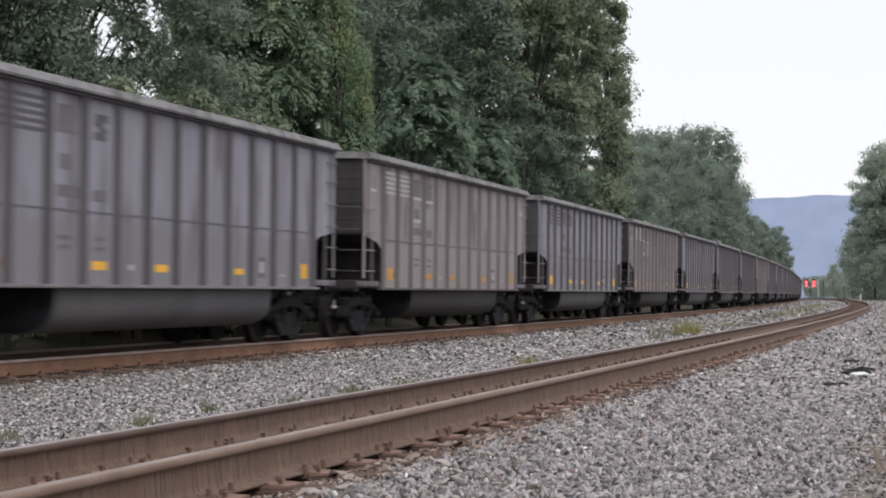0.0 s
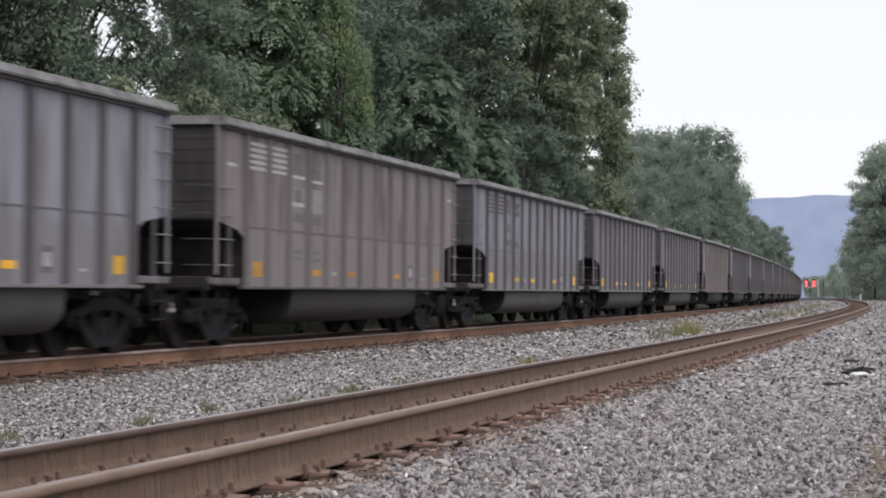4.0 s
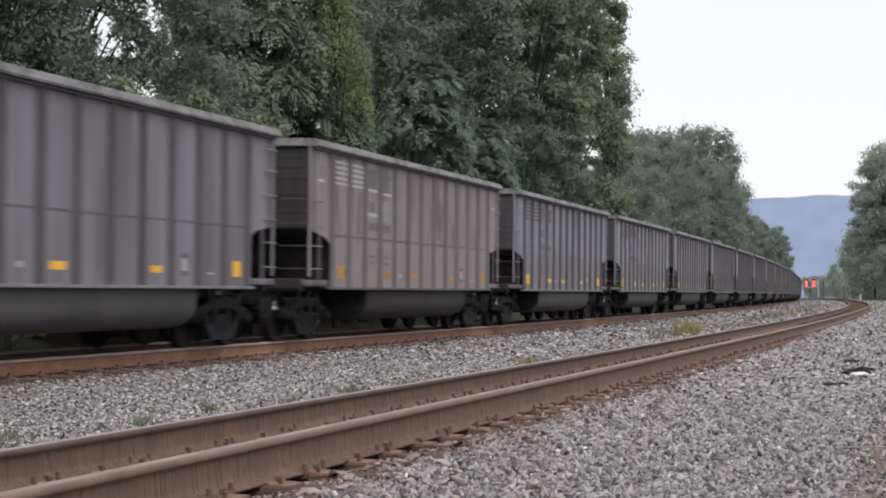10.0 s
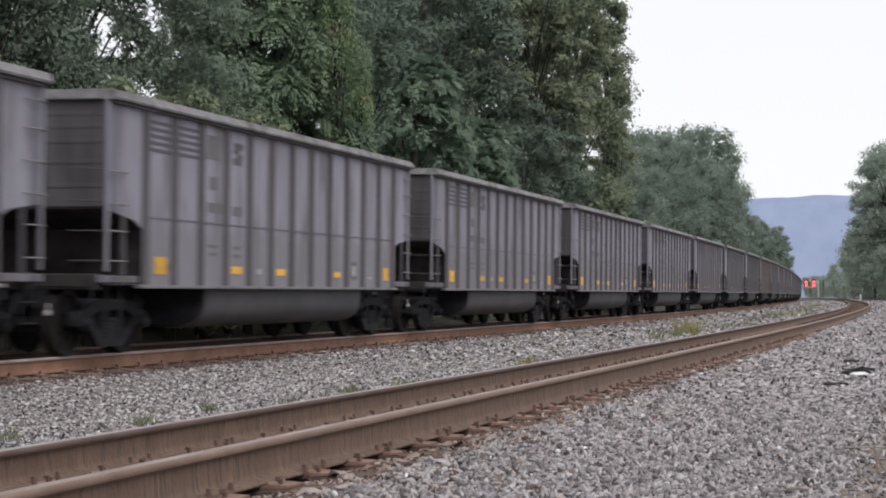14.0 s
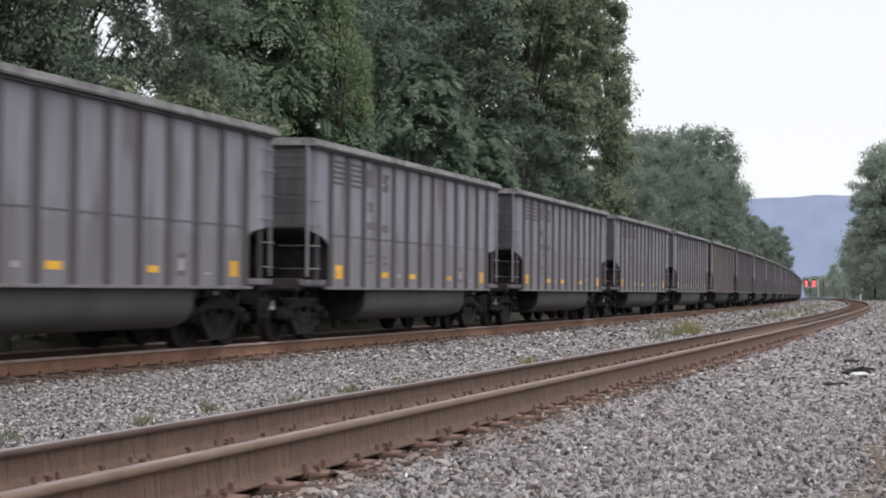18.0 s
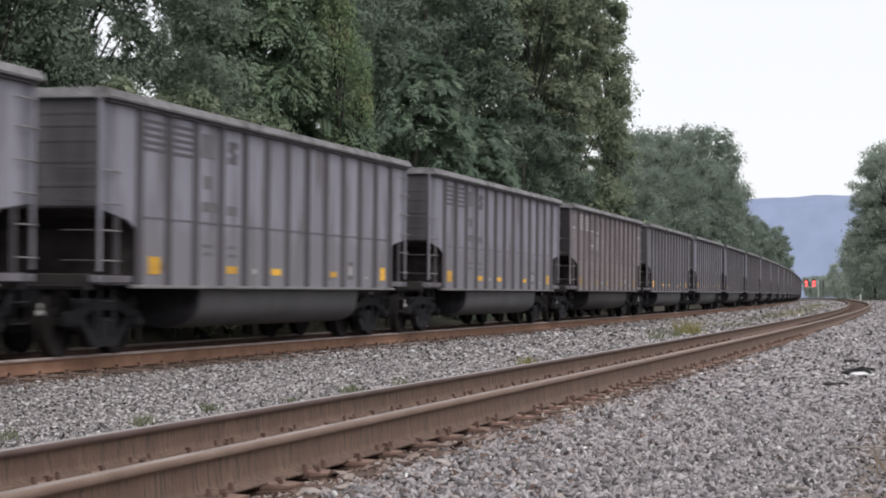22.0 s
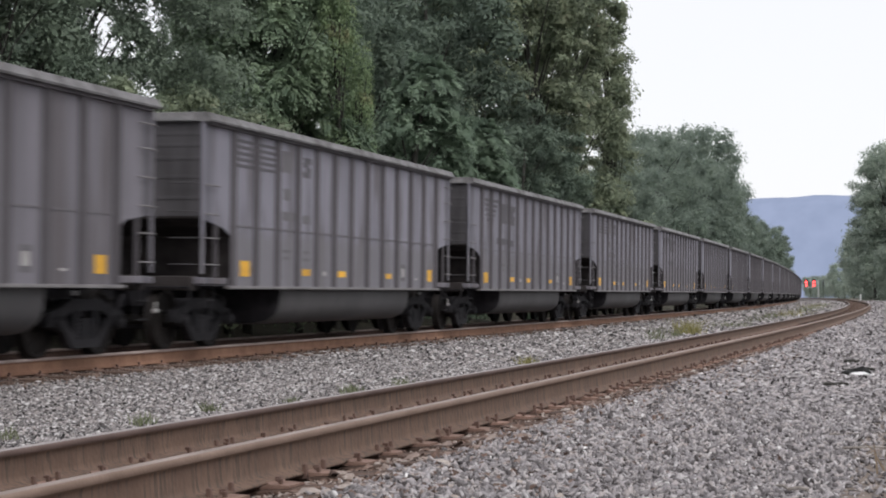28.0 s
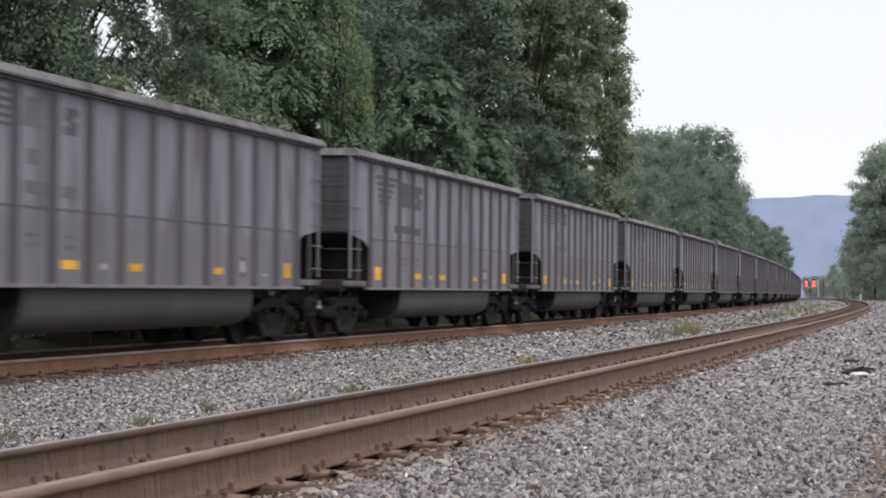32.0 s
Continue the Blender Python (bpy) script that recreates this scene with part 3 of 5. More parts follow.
def build_track(far):
    t = thing("railway_track", "rusty far railway track on timber ties in pale ballast" if far else "rusty near railway track on weathered timber ties", "railway track",
              group="parallel tracks", kind="structure")
    web = M_rust_red if far else M_rust
    rail(t, far, 1, web)
    rail(t, far, -1, M_spike if far else web)
    ties, plate, spike, tall, anchor = tie_meshes(M_tie_rust if far else M_tie), plate_mesh(), spike_mesh(0.022), spike_mesh(0.04), anchor_mesh()
    rng = random.Random(11 + far)
    pitch = 0.7805 if far else 0.6191
    first = 17.959 if far else 8.1574 - 5 * 0.6191
    last = 85 if far else 62
    n = int((last - first) / pitch)
    for i in range(n):
        s = first + i * pitch + rng.uniform(-0.02, 0.02)
        skew = pose(0, 0, 0, 0, 0, rng.uniform(-1.5, 1.5))
        tie = part("tie", ties[rng.randrange(5)], None, t, m=track_pose(s, rng.uniform(-0.03, 0.03), -0.223 + (RISE if far else 0.0), far) @ skew)
        for side in (-1, 1):
            if far and side < 0:
                continue
            part("tie_plate", plate, None, tie, m=pose(side * GAUGE, 0, 0.0, 0, 0, rng.uniform(-2, 2)))
            if s > (45 if far else 40):
                continue
            for dx, dy in ((0.088, 0.05), (-0.088, -0.05), (0.13, -0.055)):
                if far and dx < 0:
                    continue
                part("spike", tall if rng.random() < 0.3 else spike, None, tie, m=pose(side * GAUGE + dx, dy, 0.014, 0, 0, 180 if dx < 0 else 0))
            if i % 2 == 0 and not far:
                for dy in (-0.13, 0.13):
                    part("rail_anchor", anchor, None, tie, m=pose(side * GAUGE, dy, 0.024))
    # ties farther off
    v, f = [], []
    spots = [first - k * pitch for k in range(1, int((first + 7.5) / pitch))]
    s = first + n * pitch
    while s < 420:
        spots.append(s)
        s += pitch
    c = [(-1, -1, -1), (1, -1, -1), (1, 1, -1), (-1, 1, -1), (-1, -1, 1), (1, -1, 1), (1, 1, 1), (-1, 1, 1)]
    q = [(0, 1, 5, 4), (1, 2, 6, 5), (2, 3, 7, 6), (3, 0, 4, 7), (4, 5, 6, 7)]
    for s in spots:
        b = len(v)
        v += [along(s + dy * 0.115, dx * 1.3, -0.31 + dz * 0.085 + (RISE if far else 0.0), far) for dx, dy, dz in c]
        f += [tuple(b + k for k in face) for face in q]
    ob = new("distant_ties", mesh_np("distant_ties", np.array(v), np.array(f), M_tie_rust if far else M_tie))
    ob.parent = t
    tagged(ob, "timber ties running on into the distance", kind="stuff")


# ---- coal gondolas: x across (+ towards the eye), y along the train, z over the rails ----
TOP, SILL, HALF_W, HALF_L = 3.62, 0.9754, 1.50, CAR_LEN / 2
POSTS = [-5.975 + i * 11.95 / 12 for i in range(13)]
TRUCK_Y, AXLE, WHEEL_R = 6.045, 0.89, 0.457


def panel_mid(i):
    return (POSTS[i - 1] + POSTS[i]) / 2


def side_sheet_mesh(mat):
    L = HALF_L - 0.03
    low = SILL + 0.022
    out = [(-6.0, low), (6.0, low), (6.0, 1.75), (6.33, 1.89), (L, 2.0), (L, TOP - 0.12), (-L, TOP - 0.12), (-L, 2.0), (-6.33, 1.89), (-6.0, 1.75)]
    return mesh_of("side_sheet", prism(bmesh.new(), out, "x", -0.006, 0.006), mat)


def post_mesh(mat):
    """Hat-section stiffener, wide side on the sheet."""
    bm = prism(bmesh.new(), [(0, -0.095), (0.012, -0.095), (0.052, -0.055), (0.052, 0.055), (0.012, 0.095), (0, 0.095)], "z", SILL + 0.028, TOP - 0.13)
    return mesh_of("side_post", bm, mat)


def seam_mesh(mat):
    return mesh_of("weld_seam", boxed(-0.004, 0.006, -5.9, 5.9, -0.012, 0.012), mat)


def tub_section(k):
    """Across half a tub: (across, down), steep flanks and a rounded bottom; k shrinks it."""
    curve = [(0.63 * math.copysign(abs(math.cos(a)) ** 0.78, math.cos(a)), -0.27 - 0.35 * math.sin(a)) for a in np.linspace(0.1, math.pi - 0.1, 18)]
    return [(u * k, v * k) for u, v in [(0.65, 0.0), (0.65, -0.08), (0.635, -0.27)] + curve + [(-0.635, -0.27), (-0.65, -0.08), (-0.65, 0.0)]]


TUB_ENDS = (-3.6, 4.13)


def tub_mesh():
    """Rounded belly hanging between the trucks."""
    bm = bmesh.new()
    y0, y1 = TUB_ENDS
    rings = [[bm.verts.new((a, y, SILL + 0.03 + b)) for a, b in tub_section(k)] for y, k in ((y0, 0.97), (y0 + 0.03, 1.0), (y1 - 0.03, 1.0), (y1, 0.97))]
    for r0, r1 in zip(rings, rings[1:]):
        for i in range(len(r0) - 1):
            bm.faces.new((r0[i], r0[i + 1], r1[i + 1], r1[i]))
    return mesh_of("tub", bm, M_tub, smooth=True)


def tub_end_mesh():
    """Plate that closes a tub, near-black from dirt and painted-in shade."""
    return mesh_of("tub_end", prism(bmesh.new(), [(a, SILL + 0.03 + b) for a, b in tub_section(0.955)], "y", -0.008, 0.008), M_under)


def sideframe_mesh():
    """Cast truck side frame: arched top member, spring window, two pedestal openings."""
    bm = bmesh.new()
    x0, x1 = -0.07, 0.07
    top = [(-1.12, 0.42), (-1.1, 0.60), (-0.78, 0.66), (-0.45, 0.78), (0.45, 0.78), (0.78, 0.66), (1.1, 0.60), (1.12, 0.42), (0.92, 0.40), (0.72, 0.52), (0.42, 0.62),
           (-0.42, 0.62), (-0.72, 0.52), (-0.92, 0.40)]
    prism(bm, top, "x", x0, x1)
    prism(bm, [(-0.78, 0.47), (-0.66, 0.53), (-0.34, 0.24), (0.34, 0.24), (0.66, 0.53), (0.78, 0.47), (0.42, 0.12), (-0.42, 0.12)], "x", x0, x1)
    for s in (-1, 1):
        prism(bm, [(s * 0.23, 0.2), (s * 0.36, 0.2), (s * 0.36, 0.66), (s * 0.23, 0.66)], "x", x0 * 0.8, x1 * 0.8)
    return mesh_of("side_frame", bm, M_gear)


def spring_mesh():
    """Coil springs, close together, as one ribbed block."""
    z = [0.24 + 0.028 * i for i in range(11)]
    out = [(0.2 if i % 2 else 0.175, a) for i, a in enumerate(z)]
    return mesh_of("spring_nest", prism(bmesh.new(), out + [(-a, b) for a, b in out[::-1]], "x", -0.06, 0.06), M_gear)


def wheelset_mesh():
    bm = bmesh.new()
    rod(bm, (-1.02, 0, 0), (1.02, 0, 0), 0.08, sides=12)
    for s in (-1, 1):
        prof = [(0.69, 0.13), (0.715, 0.20), (0.70, 0.40), (0.672, 0.487), (0.695, 0.487), (0.705, 0.462), (0.82, WHEEL_R), (0.82, 0.40), (0.775, 0.38), (0.765, 0.22), (0.80, 0.13)]
        n = 22
        rings = [[bm.verts.new((s * x, r * math.cos(2 * math.pi * i / n), r * math.sin(2 * math.pi * i / n))) for x, r in prof] for i in range(n)]
        k = len(prof)
        for i in range(n):
            a, b = rings[i], rings[(i + 1) % n]
            for j in range(k):
                bm.faces.new((a[j], a[(j + 1) % k], b[(j + 1) % k], b[j]))
        # cast lightening marks that show the wheel turning
        for i in range(4):
            an = math.pi / 2 * i
            rod(bm, (s * 0.765, 0.3 * math.cos(an), 0.3 * math.sin(an)), (s * 0.785, 0.3 * math.cos(an), 0.3 * math.sin(an)), 0.035, sides=8)
    return mesh_of("wheelset", bm, M_wheel)


def bearing_mesh():
    bm = rod(bmesh.new(), (0, 0, 0), (0.14, 0, 0), 0.105, 0.095, sides=14)
    rod(bm, (0.14, 0, 0), (0.165, 0, 0), 0.07, 0.06, sides=10)
    for i in range(3):
        a = 2 * math.pi * i / 3
        rod(bm, (0.14, 0.07 * math.cos(a), 0.07 * math.sin(a)), (0.168, 0.07 * math.cos(a), 0.07 * math.sin(a)), 0.016, sides=6)
    return mesh_of("bearing_cap", bm, M_gear)


def bolster_mesh():
    bm = boxed(-0.95, 0.95, -0.2, 0.2, 0.52, 0.78, bevel=0.03)
    rod(bm, (0, 0, 0.78), (0, 0, 0.9), 0.2, sides=14)
    box(bm, -0.9, 0.9, -0.55, -0.45, 0.3, 0.42, bevel=0.01)
    box(bm, -0.9, 0.9, 0.45, 0.55, 0.3, 0.42, bevel=0.01)
    return mesh_of("truck", bm, M_under)


def rung_mesh(length, across):
    """Bent round bar: a hand's breadth proud of what it is bolted to."""
    bm = bmesh.new()
    h = length / 2
    if across:
        for p, q in (((-h, 0, 0), (-h, 0.06, 0)), ((-h, 0.06, 0), (h, 0.06, 0)), ((h, 0.06, 0), (h, 0, 0))):
            rod(bm, p, q, 0.011, sides=6)
    else:
        for p, q in (((0, -h, 0), (0.06, -h, 0)), ((0.06, -h, 0), (0.06, h, 0)), ((0.06, h, 0), (0, h, 0))):
            rod(bm, p, q, 0.011, sides=6)
    return bm


def sill_step_mesh():
    """Stirrup under a corner: two hangers and two treads."""
    bm = bmesh.new()
    for y in (-0.2, 0.2):
        rod(bm, (0, y, 0), (0.02, y, -0.52), 0.012, sides=6)
    for z in (-0.26, -0.52):
        rod(bm, (0.012, -0.2, z), (0.012, 0.2, z), 0.014, sides=6)
    return mesh_of("sill_step", bm, M_gear)


def coupler_mesh():
    bm = boxed(-0.09, 0.09, -0.55, 0.25, -0.09, 0.09, bevel=0.02)
    prism(bm, [(-0.16, 0.2), (0.17, 0.2), (0.19, 0.42), (0.1, 0.5), (0.02, 0.42), (0.02, 0.36), (-0.08, 0.36), (-0.1, 0.5), (-0.18, 0.44)], "z", -0.14, 0.14)
    return mesh_of("coupler", bm, M_gear)


def slanted_block(w, h):
    """One painted block of the emblem, leaning forward."""
    return prism(bmesh.new(), [(-w, 0), (w - 0.06, 0), (w, h), (-w + 0.06, h)], "x", 0, 0.004)


def stepped_block(w, h):
    """The emblem's second block: three offset bars run together."""
    bm = bmesh.new()
    for y0, y1, z0, z1 in ((-w, w * 0.8, 0.0, 0.3), (-w * 0.35, w * 0.95, 0.3, 0.5), (-w * 0.95, w * 0.35, 0.5, 0.7), (-w * 0.8, w, 0.7, 1.0)):
        box(bm, 0, 0.004, y0, y1, z0 * h, z1 * h)
    return bm


def crest(car, x):
    """Newer emblem: four bars that shorten downwards and two large leaning blocks."""
    y = POSTS[1] - 0.2
    for j in range(5):
        z = 3.18 - j * 0.12
        part("stripe", prism(bmesh.new(), [(y - 0.42 + j * 0.05, z - 0.04), (y + 1.02 - j * 0.13, z - 0.04), (y + 1.06 - j * 0.13, z + 0.035), (y - 0.38 + j * 0.05, z + 0.035)], "x", x, x + 0.004),
             M_mark_dark, car, "dark tapering painted stripe")
    part("logo_shape", slanted_block(0.44, 0.5), M_mark_dark, car, m=pose(x, panel_mid(3) - 0.02, 2.66))
    part("logo_shape", stepped_block(0.34, 0.5), M_mark_dark, car, m=pose(x, panel_mid(4) - 0.06, 2.64))
    for yy, z, w in ((panel_mid(2) + 0.3, 2.2, 0.24), (panel_mid(3) + 0.05, 2.2, 0.62), (panel_mid(4) - 0.1, 2.18, 0.5)):
        part("marking_bar", boxed(x, x + 0.003, yy - w / 2, yy + w / 2, z - 0.08, z + 0.08), M_mark_dark, car)


def gondola(kind):
    """kind: grey, dark, brown, plain or crested."""
    sheet = {"grey": M_grey, "dark": M_grey_dark, "brown": M_brown, "plain": M_grey, "crested": M_grey}[kind]
    postm = {"grey": M_post, "dark": M_post, "brown": M_post_brown, "plain": M_post, "crested": M_post}[kind]
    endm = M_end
    mark = M_mark_pale if kind == "brown" else M_mark_dark
    words = {"grey": "grimy grey steel coal gondola rolling on the far track", "dark": "sooty dark grey coal gondola with dark markings on the far track", "brown": "rust-brown coal gondola with pale markings on the far track",
             "plain": "weathered grey coal gondola with faint markings rolling by",
             "crested": "grimy grey coal gondola with a large dark emblem rolling by"}[kind]
    car = thing("coal_gondola", words, "freight car", group="coal train")
    part("floor", boxed(-1.46, 1.46, -5.78, 5.78, SILL, SILL + 0.03), M_under, car)
    sm, pm, wm = side_sheet_mesh(sheet), post_mesh(postm), seam_mesh(M_post_brown if kind == "brown" else M_mark_mid)
    for s in (1, -1):
        flip = 0 if s > 0 else 180
        part("side_sheet", sm, None, car, m=pose(s * HALF_W, 0, 0))
        for y in POSTS:
            part("side_post", pm, None, car, m=pose(s * (HALF_W + 0.007), y, 0, 0, 0, flip))
        part("weld_seam", wm, None, car, m=pose(s * (HALF_W + 0.008), 0, 1.95, 0, 0, flip))
        chord = prism(bmesh.new(), [(HALF_W - 0.09, TOP - 0.14), (HALF_W + 0.115, TOP - 0.14), (HALF_W + 0.125, TOP - 0.11), (HALF_W + 0.06, TOP), (HALF_W - 0.07, TOP), (HALF_W - 0.09, TOP - 0.02)],
                      "y", -HALF_L, HALF_L)
        if s < 0:
            bmesh.ops.scale(chord, vec=(-1, 1, 1), verts=chord.verts[:])
        part("top_chord", chord, M_chord, car, "dusty pale top chord")
        # dark strip added to stand for the shadow line below the chord
        xa, xb = sorted((s * (HALF_W + 0.001), s * (HALF_W + 0.066)))
        part("chord_angle", boxed(xa, xb, -HALF_L + 0.1, HALF_L - 0.1, TOP - 0.185, TOP - 0.142), M_post, car, "dark strip added as shade under the top chord")
        part("side_sill", boxed(s * HALF_W - 0.05, s * HALF_W + 0.07, -6.18, 6.18, SILL - 0.022, SILL + 0.026, bevel=0.008), M_sill, car, "pale lower side sill")
    for e in (1, -1):
        y = e * (HALF_L - 0.06)
        ya, yb = sorted((y, y + e * 0.012))
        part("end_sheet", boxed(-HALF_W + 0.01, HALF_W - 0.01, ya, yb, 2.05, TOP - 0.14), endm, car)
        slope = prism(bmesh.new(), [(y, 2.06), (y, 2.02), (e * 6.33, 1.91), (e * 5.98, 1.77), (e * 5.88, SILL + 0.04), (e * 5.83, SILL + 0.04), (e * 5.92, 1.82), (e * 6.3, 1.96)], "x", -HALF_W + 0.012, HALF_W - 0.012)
        part("slope_sheet", slope, M_slope, car, "raked sheets under the overhanging end, painted shade-dark")
        ya, yb = sorted((y - e * 0.06, y + e * 0.1))
        part("end_chord", boxed(-HALF_W + 0.095, HALF_W - 0.095, ya, yb, TOP - 0.14, TOP - 0.004, bevel=0.01), M_chord, car)
        ya, yb = sorted((y + e * 0.0125, y + e * 0.02))
        for z in (2.3, 2.62, 2.9, 3.1, 3.27):
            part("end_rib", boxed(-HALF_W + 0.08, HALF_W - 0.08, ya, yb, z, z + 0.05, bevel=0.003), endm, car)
        for s in (1, -1):
            xa, xb = sorted((s * (HALF_W - 0.03), s * (HALF_W + 0.012)))
            y0, y1 = sorted((e * (HALF_L - 0.065), e * (HALF_L + 0.0)))
            part("corner_post", boxed(xa, xb, y0, y1, SILL + 0.2, TOP - 0.14, bevel=0.008), sheet, car)
            xa, xb = sorted((s * (HALF_W - 0.14), s * (HALF_W + 0.02)))
            part("end_platform_beam", boxed(xa, xb, min(e * 6.19, e * HALF_L), max(e * 6.19, e * HALF_L), SILL + 0.05, SILL + 0.15, bevel=0.01), M_grey_dark, car)
            part("stile", boxed(s * HALF_W - 0.03, s * HALF_W + 0.03, e * 6.66 - 0.018, e * 6.66 + 0.018, SILL + 0.16, 1.93), M_post, car)
            if s > 0:
                for z in ((1.32, 1.72, 2.1, 2.5, 2.9, 3.25) if e > 0 else (1.32, 1.72, 2.08, 2.52)):
                    part("ladder_rung", rung_mesh(0.42, False), M_sill, car, m=pose(HALF_W + 0.012, e * 6.9, z))
            else:
                ladder = bmesh.new()
                for z in (1.32, 1.72, 2.35, 2.75, 3.1):
                    rod(ladder, (0.06, -0.21, z), (0.06, 0.21, z), 0.011, sides=6)
                for yy in (-0.21, 0.21):
                    rod(ladder, (0.06, yy, 1.3), (0.06, yy, 3.12), 0.011, sides=6)
                part("side_ladder", ladder, M_tub, car, m=pose(-HALF_W - 0.012, e * 6.9, 0, 0, 0, 180))
            part("sill_step", SILL_STEP, None, car, m=pose(s * (HALF_W - 0.03), e * 6.88, SILL + 0.06, 0, 0, 0 if s > 0 else 180))
            if s * e < 0:
                for z in (1.32, 1.72, 2.12, 2.55):
                    part("ladder_rung", rung_mesh(0.42, True), M_end, car, m=pose(s * (HALF_W - 0.3), y + e * 0.06, z, 0, 0, 0 if e > 0 else 180))
        ya, yb = sorted((e * (HALF_L - 0.2), e * (HALF_L + 0.06)))
        part("end_sill", boxed(-HALF_W + 0.14, HALF_W - 0.14, ya, yb, SILL - 0.05, SILL + 0.17, bevel=0.015), M_slope, car)
        part("coupler", COUPLER, None, car, m=pose(0, e * (HALF_L + 0.18), 0.86, 0, 0, 0 if e > 0 else 180))
        part("uncoupling_lever", rod(rod(bmesh.new(), (0.1, 0, 0), (1.35, 0, 0), 0.016), (1.35, 0, 0), (1.35, 0, -0.22), 0.016), M_gear, car,
             m=pose(0, e * (HALF_L + 0.1), SILL - 0.0, 0, 0, 0))
        part("air_hose", rod(rod(bmesh.new(), (0.25, 0, 0), (0.28, e * 0.3, -0.3), 0.03), (0.28, e * 0.3, -0.3), (0.2, e * 0.52, -0.36), 0.03), M_under, car,
             m=pose(0, e * (HALF_L + 0.06), SILL - 0.12))
        if e > 0:
            part("lever_grip", rod(rod(bmesh.new(), (1.34, 0, 0), (1.4, 0, 0.01), 0.036, 0.03, 10), (1.37, 0, 0.02), (1.37, 0, 0.13), 0.014), M_bright, car, "worn bright lever grip", m=pose(0, HALF_L + 0.42, 0.63))
        truck = part("truck", BOLSTER, None, car, "black cast-steel truck", m=pose(0, e * TRUCK_Y, RISE))
        for s in (1, -1):
            part("side_frame", SIDEFRAME, None, truck, m=pose(s * 1.0, 0, 0))
            part("spring_nest", SPRING, None, truck, m=pose(s * 1.0, 0, 0))
            for a in (1, -1):
                part("bearing_cap", BEARING, None, truck, m=pose(s * 1.03, a * AXLE, WHEEL_R, 0, 0, 0 if s > 0 else 180))
        for a in (1, -1):
            part("wheelset", WHEELSET, None, truck, m=pose(0, a * AXLE, WHEEL_R))
    part("centre_sill", boxed(-0.17, 0.17, -HALF_L, HALF_L, 0.68, SILL - 0.002), M_under, car)
    for s in (1, -1):
        tub = part("tub", TUB, None, car, "dusty rounded tub", m=pose(s * 0.8, 0, -0.035))
        for y in (TUB_ENDS[0] + 0.02, TUB_ENDS[1] - 0.02):
            part("tub_end", TUB_END, None, tub, m=pose(0, y, 0))
    part("brake_cylinder", rod(bmesh.new(), (0.75, -5.0, 0.74), (0.75, -4.62, 0.74), 0.13, sides=12), M_gear, car)
    part("placard", boxed(HALF_W - 0.02, HALF_W - 0.008, 4.8, 4.92, 0.86, 0.92), M_chord, car)
    # reflectors and markings, on the side that faces the eye
    x = HALF_W + 0.0065
    faint = kind == "plain"
    for i, w, h, z in ((1, 0.4, 0.25, 1.28), (4, 0.44, 0.115, 1.25), (6, 0.44, 0.11, 1.24), (9, 0.38, 0.1, 1.23), (12, 0.34, 0.25, 1.27)):
        y = panel_mid(i) + (0.05 if i == 1 else 0.06 if i == 12 else 0)
        part("reflector", boxed(x, x + 0.004, y - w / 2, y + w / 2, z - h / 2, z + h / 2), M_yellow, car, "yellow reflective patch")
    part("smudge", boxed(x, x + 0.003, panel_mid(1) + 0.27, panel_mid(1) + 0.44, 1.2, 1.32), M_rust_spot, car, "dark rusty smudge")
    if kind == "crested":
        crest(car, x)
    else:
        for i in (1, 2):
            for j in range(5):
                z = 3.3 - j * 0.098
                y = panel_mid(i)
                part("stripe", boxed(x, x + 0.004, y - 0.39, y + 0.39, z - 0.026, z + 0.026), M_mark_mid if faint else mark, car, "faded painted stripe")
        first = M_mark_mid if faint or kind == "brown" else mark
        part("logo_shape", slanted_block(0.3, 0.36), M_mark_mid, car, m=pose(x, panel_mid(3), 2.93))
        part("logo_shape", stepped_block(0.21, 0.35), first, car, m=pose(x, panel_mid(4), 2.9))
        for i, z, w, h in ((3, 2.56, 0.36, 0.2), (3, 2.19, 0.62, 0.15), (4, 2.17, 0.42, 0.15)):
            y = panel_mid(i) + (0.08 if z < 2.3 and i == 3 else 0.0)
            part("marking_bar", boxed(x, x + 0.003, y - w / 2, y + w / 2, z - h / 2, z + h / 2), M_mark_mid, car)
    if kind == "brown":
        # older white shadowing round the emblem and the squares below it
        for y0, y1, z0, z1 in ((panel_mid(3) - 0.34, panel_mid(3) + 0.3, 2.86, 2.91), (panel_mid(4) - 0.26, panel_mid(4) + 0.28, 2.83, 2.88), (panel_mid(4) + 0.23, panel_mid(4) + 0.28, 2.89, 3.24),
                               (panel_mid(3) - 0.3, panel_mid(3) + 0.3, 2.38, 2.45), (panel_mid(3) - 0.3, panel_mid(3) - 0.2, 2.46, 2.72), (panel_mid(3) + 0.19, panel_mid(3) + 0.3, 2.46, 2.72),
                               (panel_mid(4) - 0.27, panel_mid(4) + 0.27, 2.3, 2.72)):
            part("pale_patch", boxed(x + 0.0005, x + 0.0035, y0, y1, z0, z1), M_mark_white if y1 - y0 > 0.5 and z1 - z0 < 0.1 else M_mark_faint, car, "worn white paint")
        for y0, y1 in ((-6.72, -6.68), (-6.5, -6.46)):
            part("marking_bar", boxed(x, x + 0.003, y0, y1, 2.95, 3.2), M_mark_mid, car)
        part("marking_bar", boxed(x, x + 0.003, -6.76, -6.42, 2.88, 2.93), M_mark_white, car)
        part("marking_bar", boxed(x, x + 0.003, 6.42, 6.72, 2.95, 3.0), M_mark_white, car)
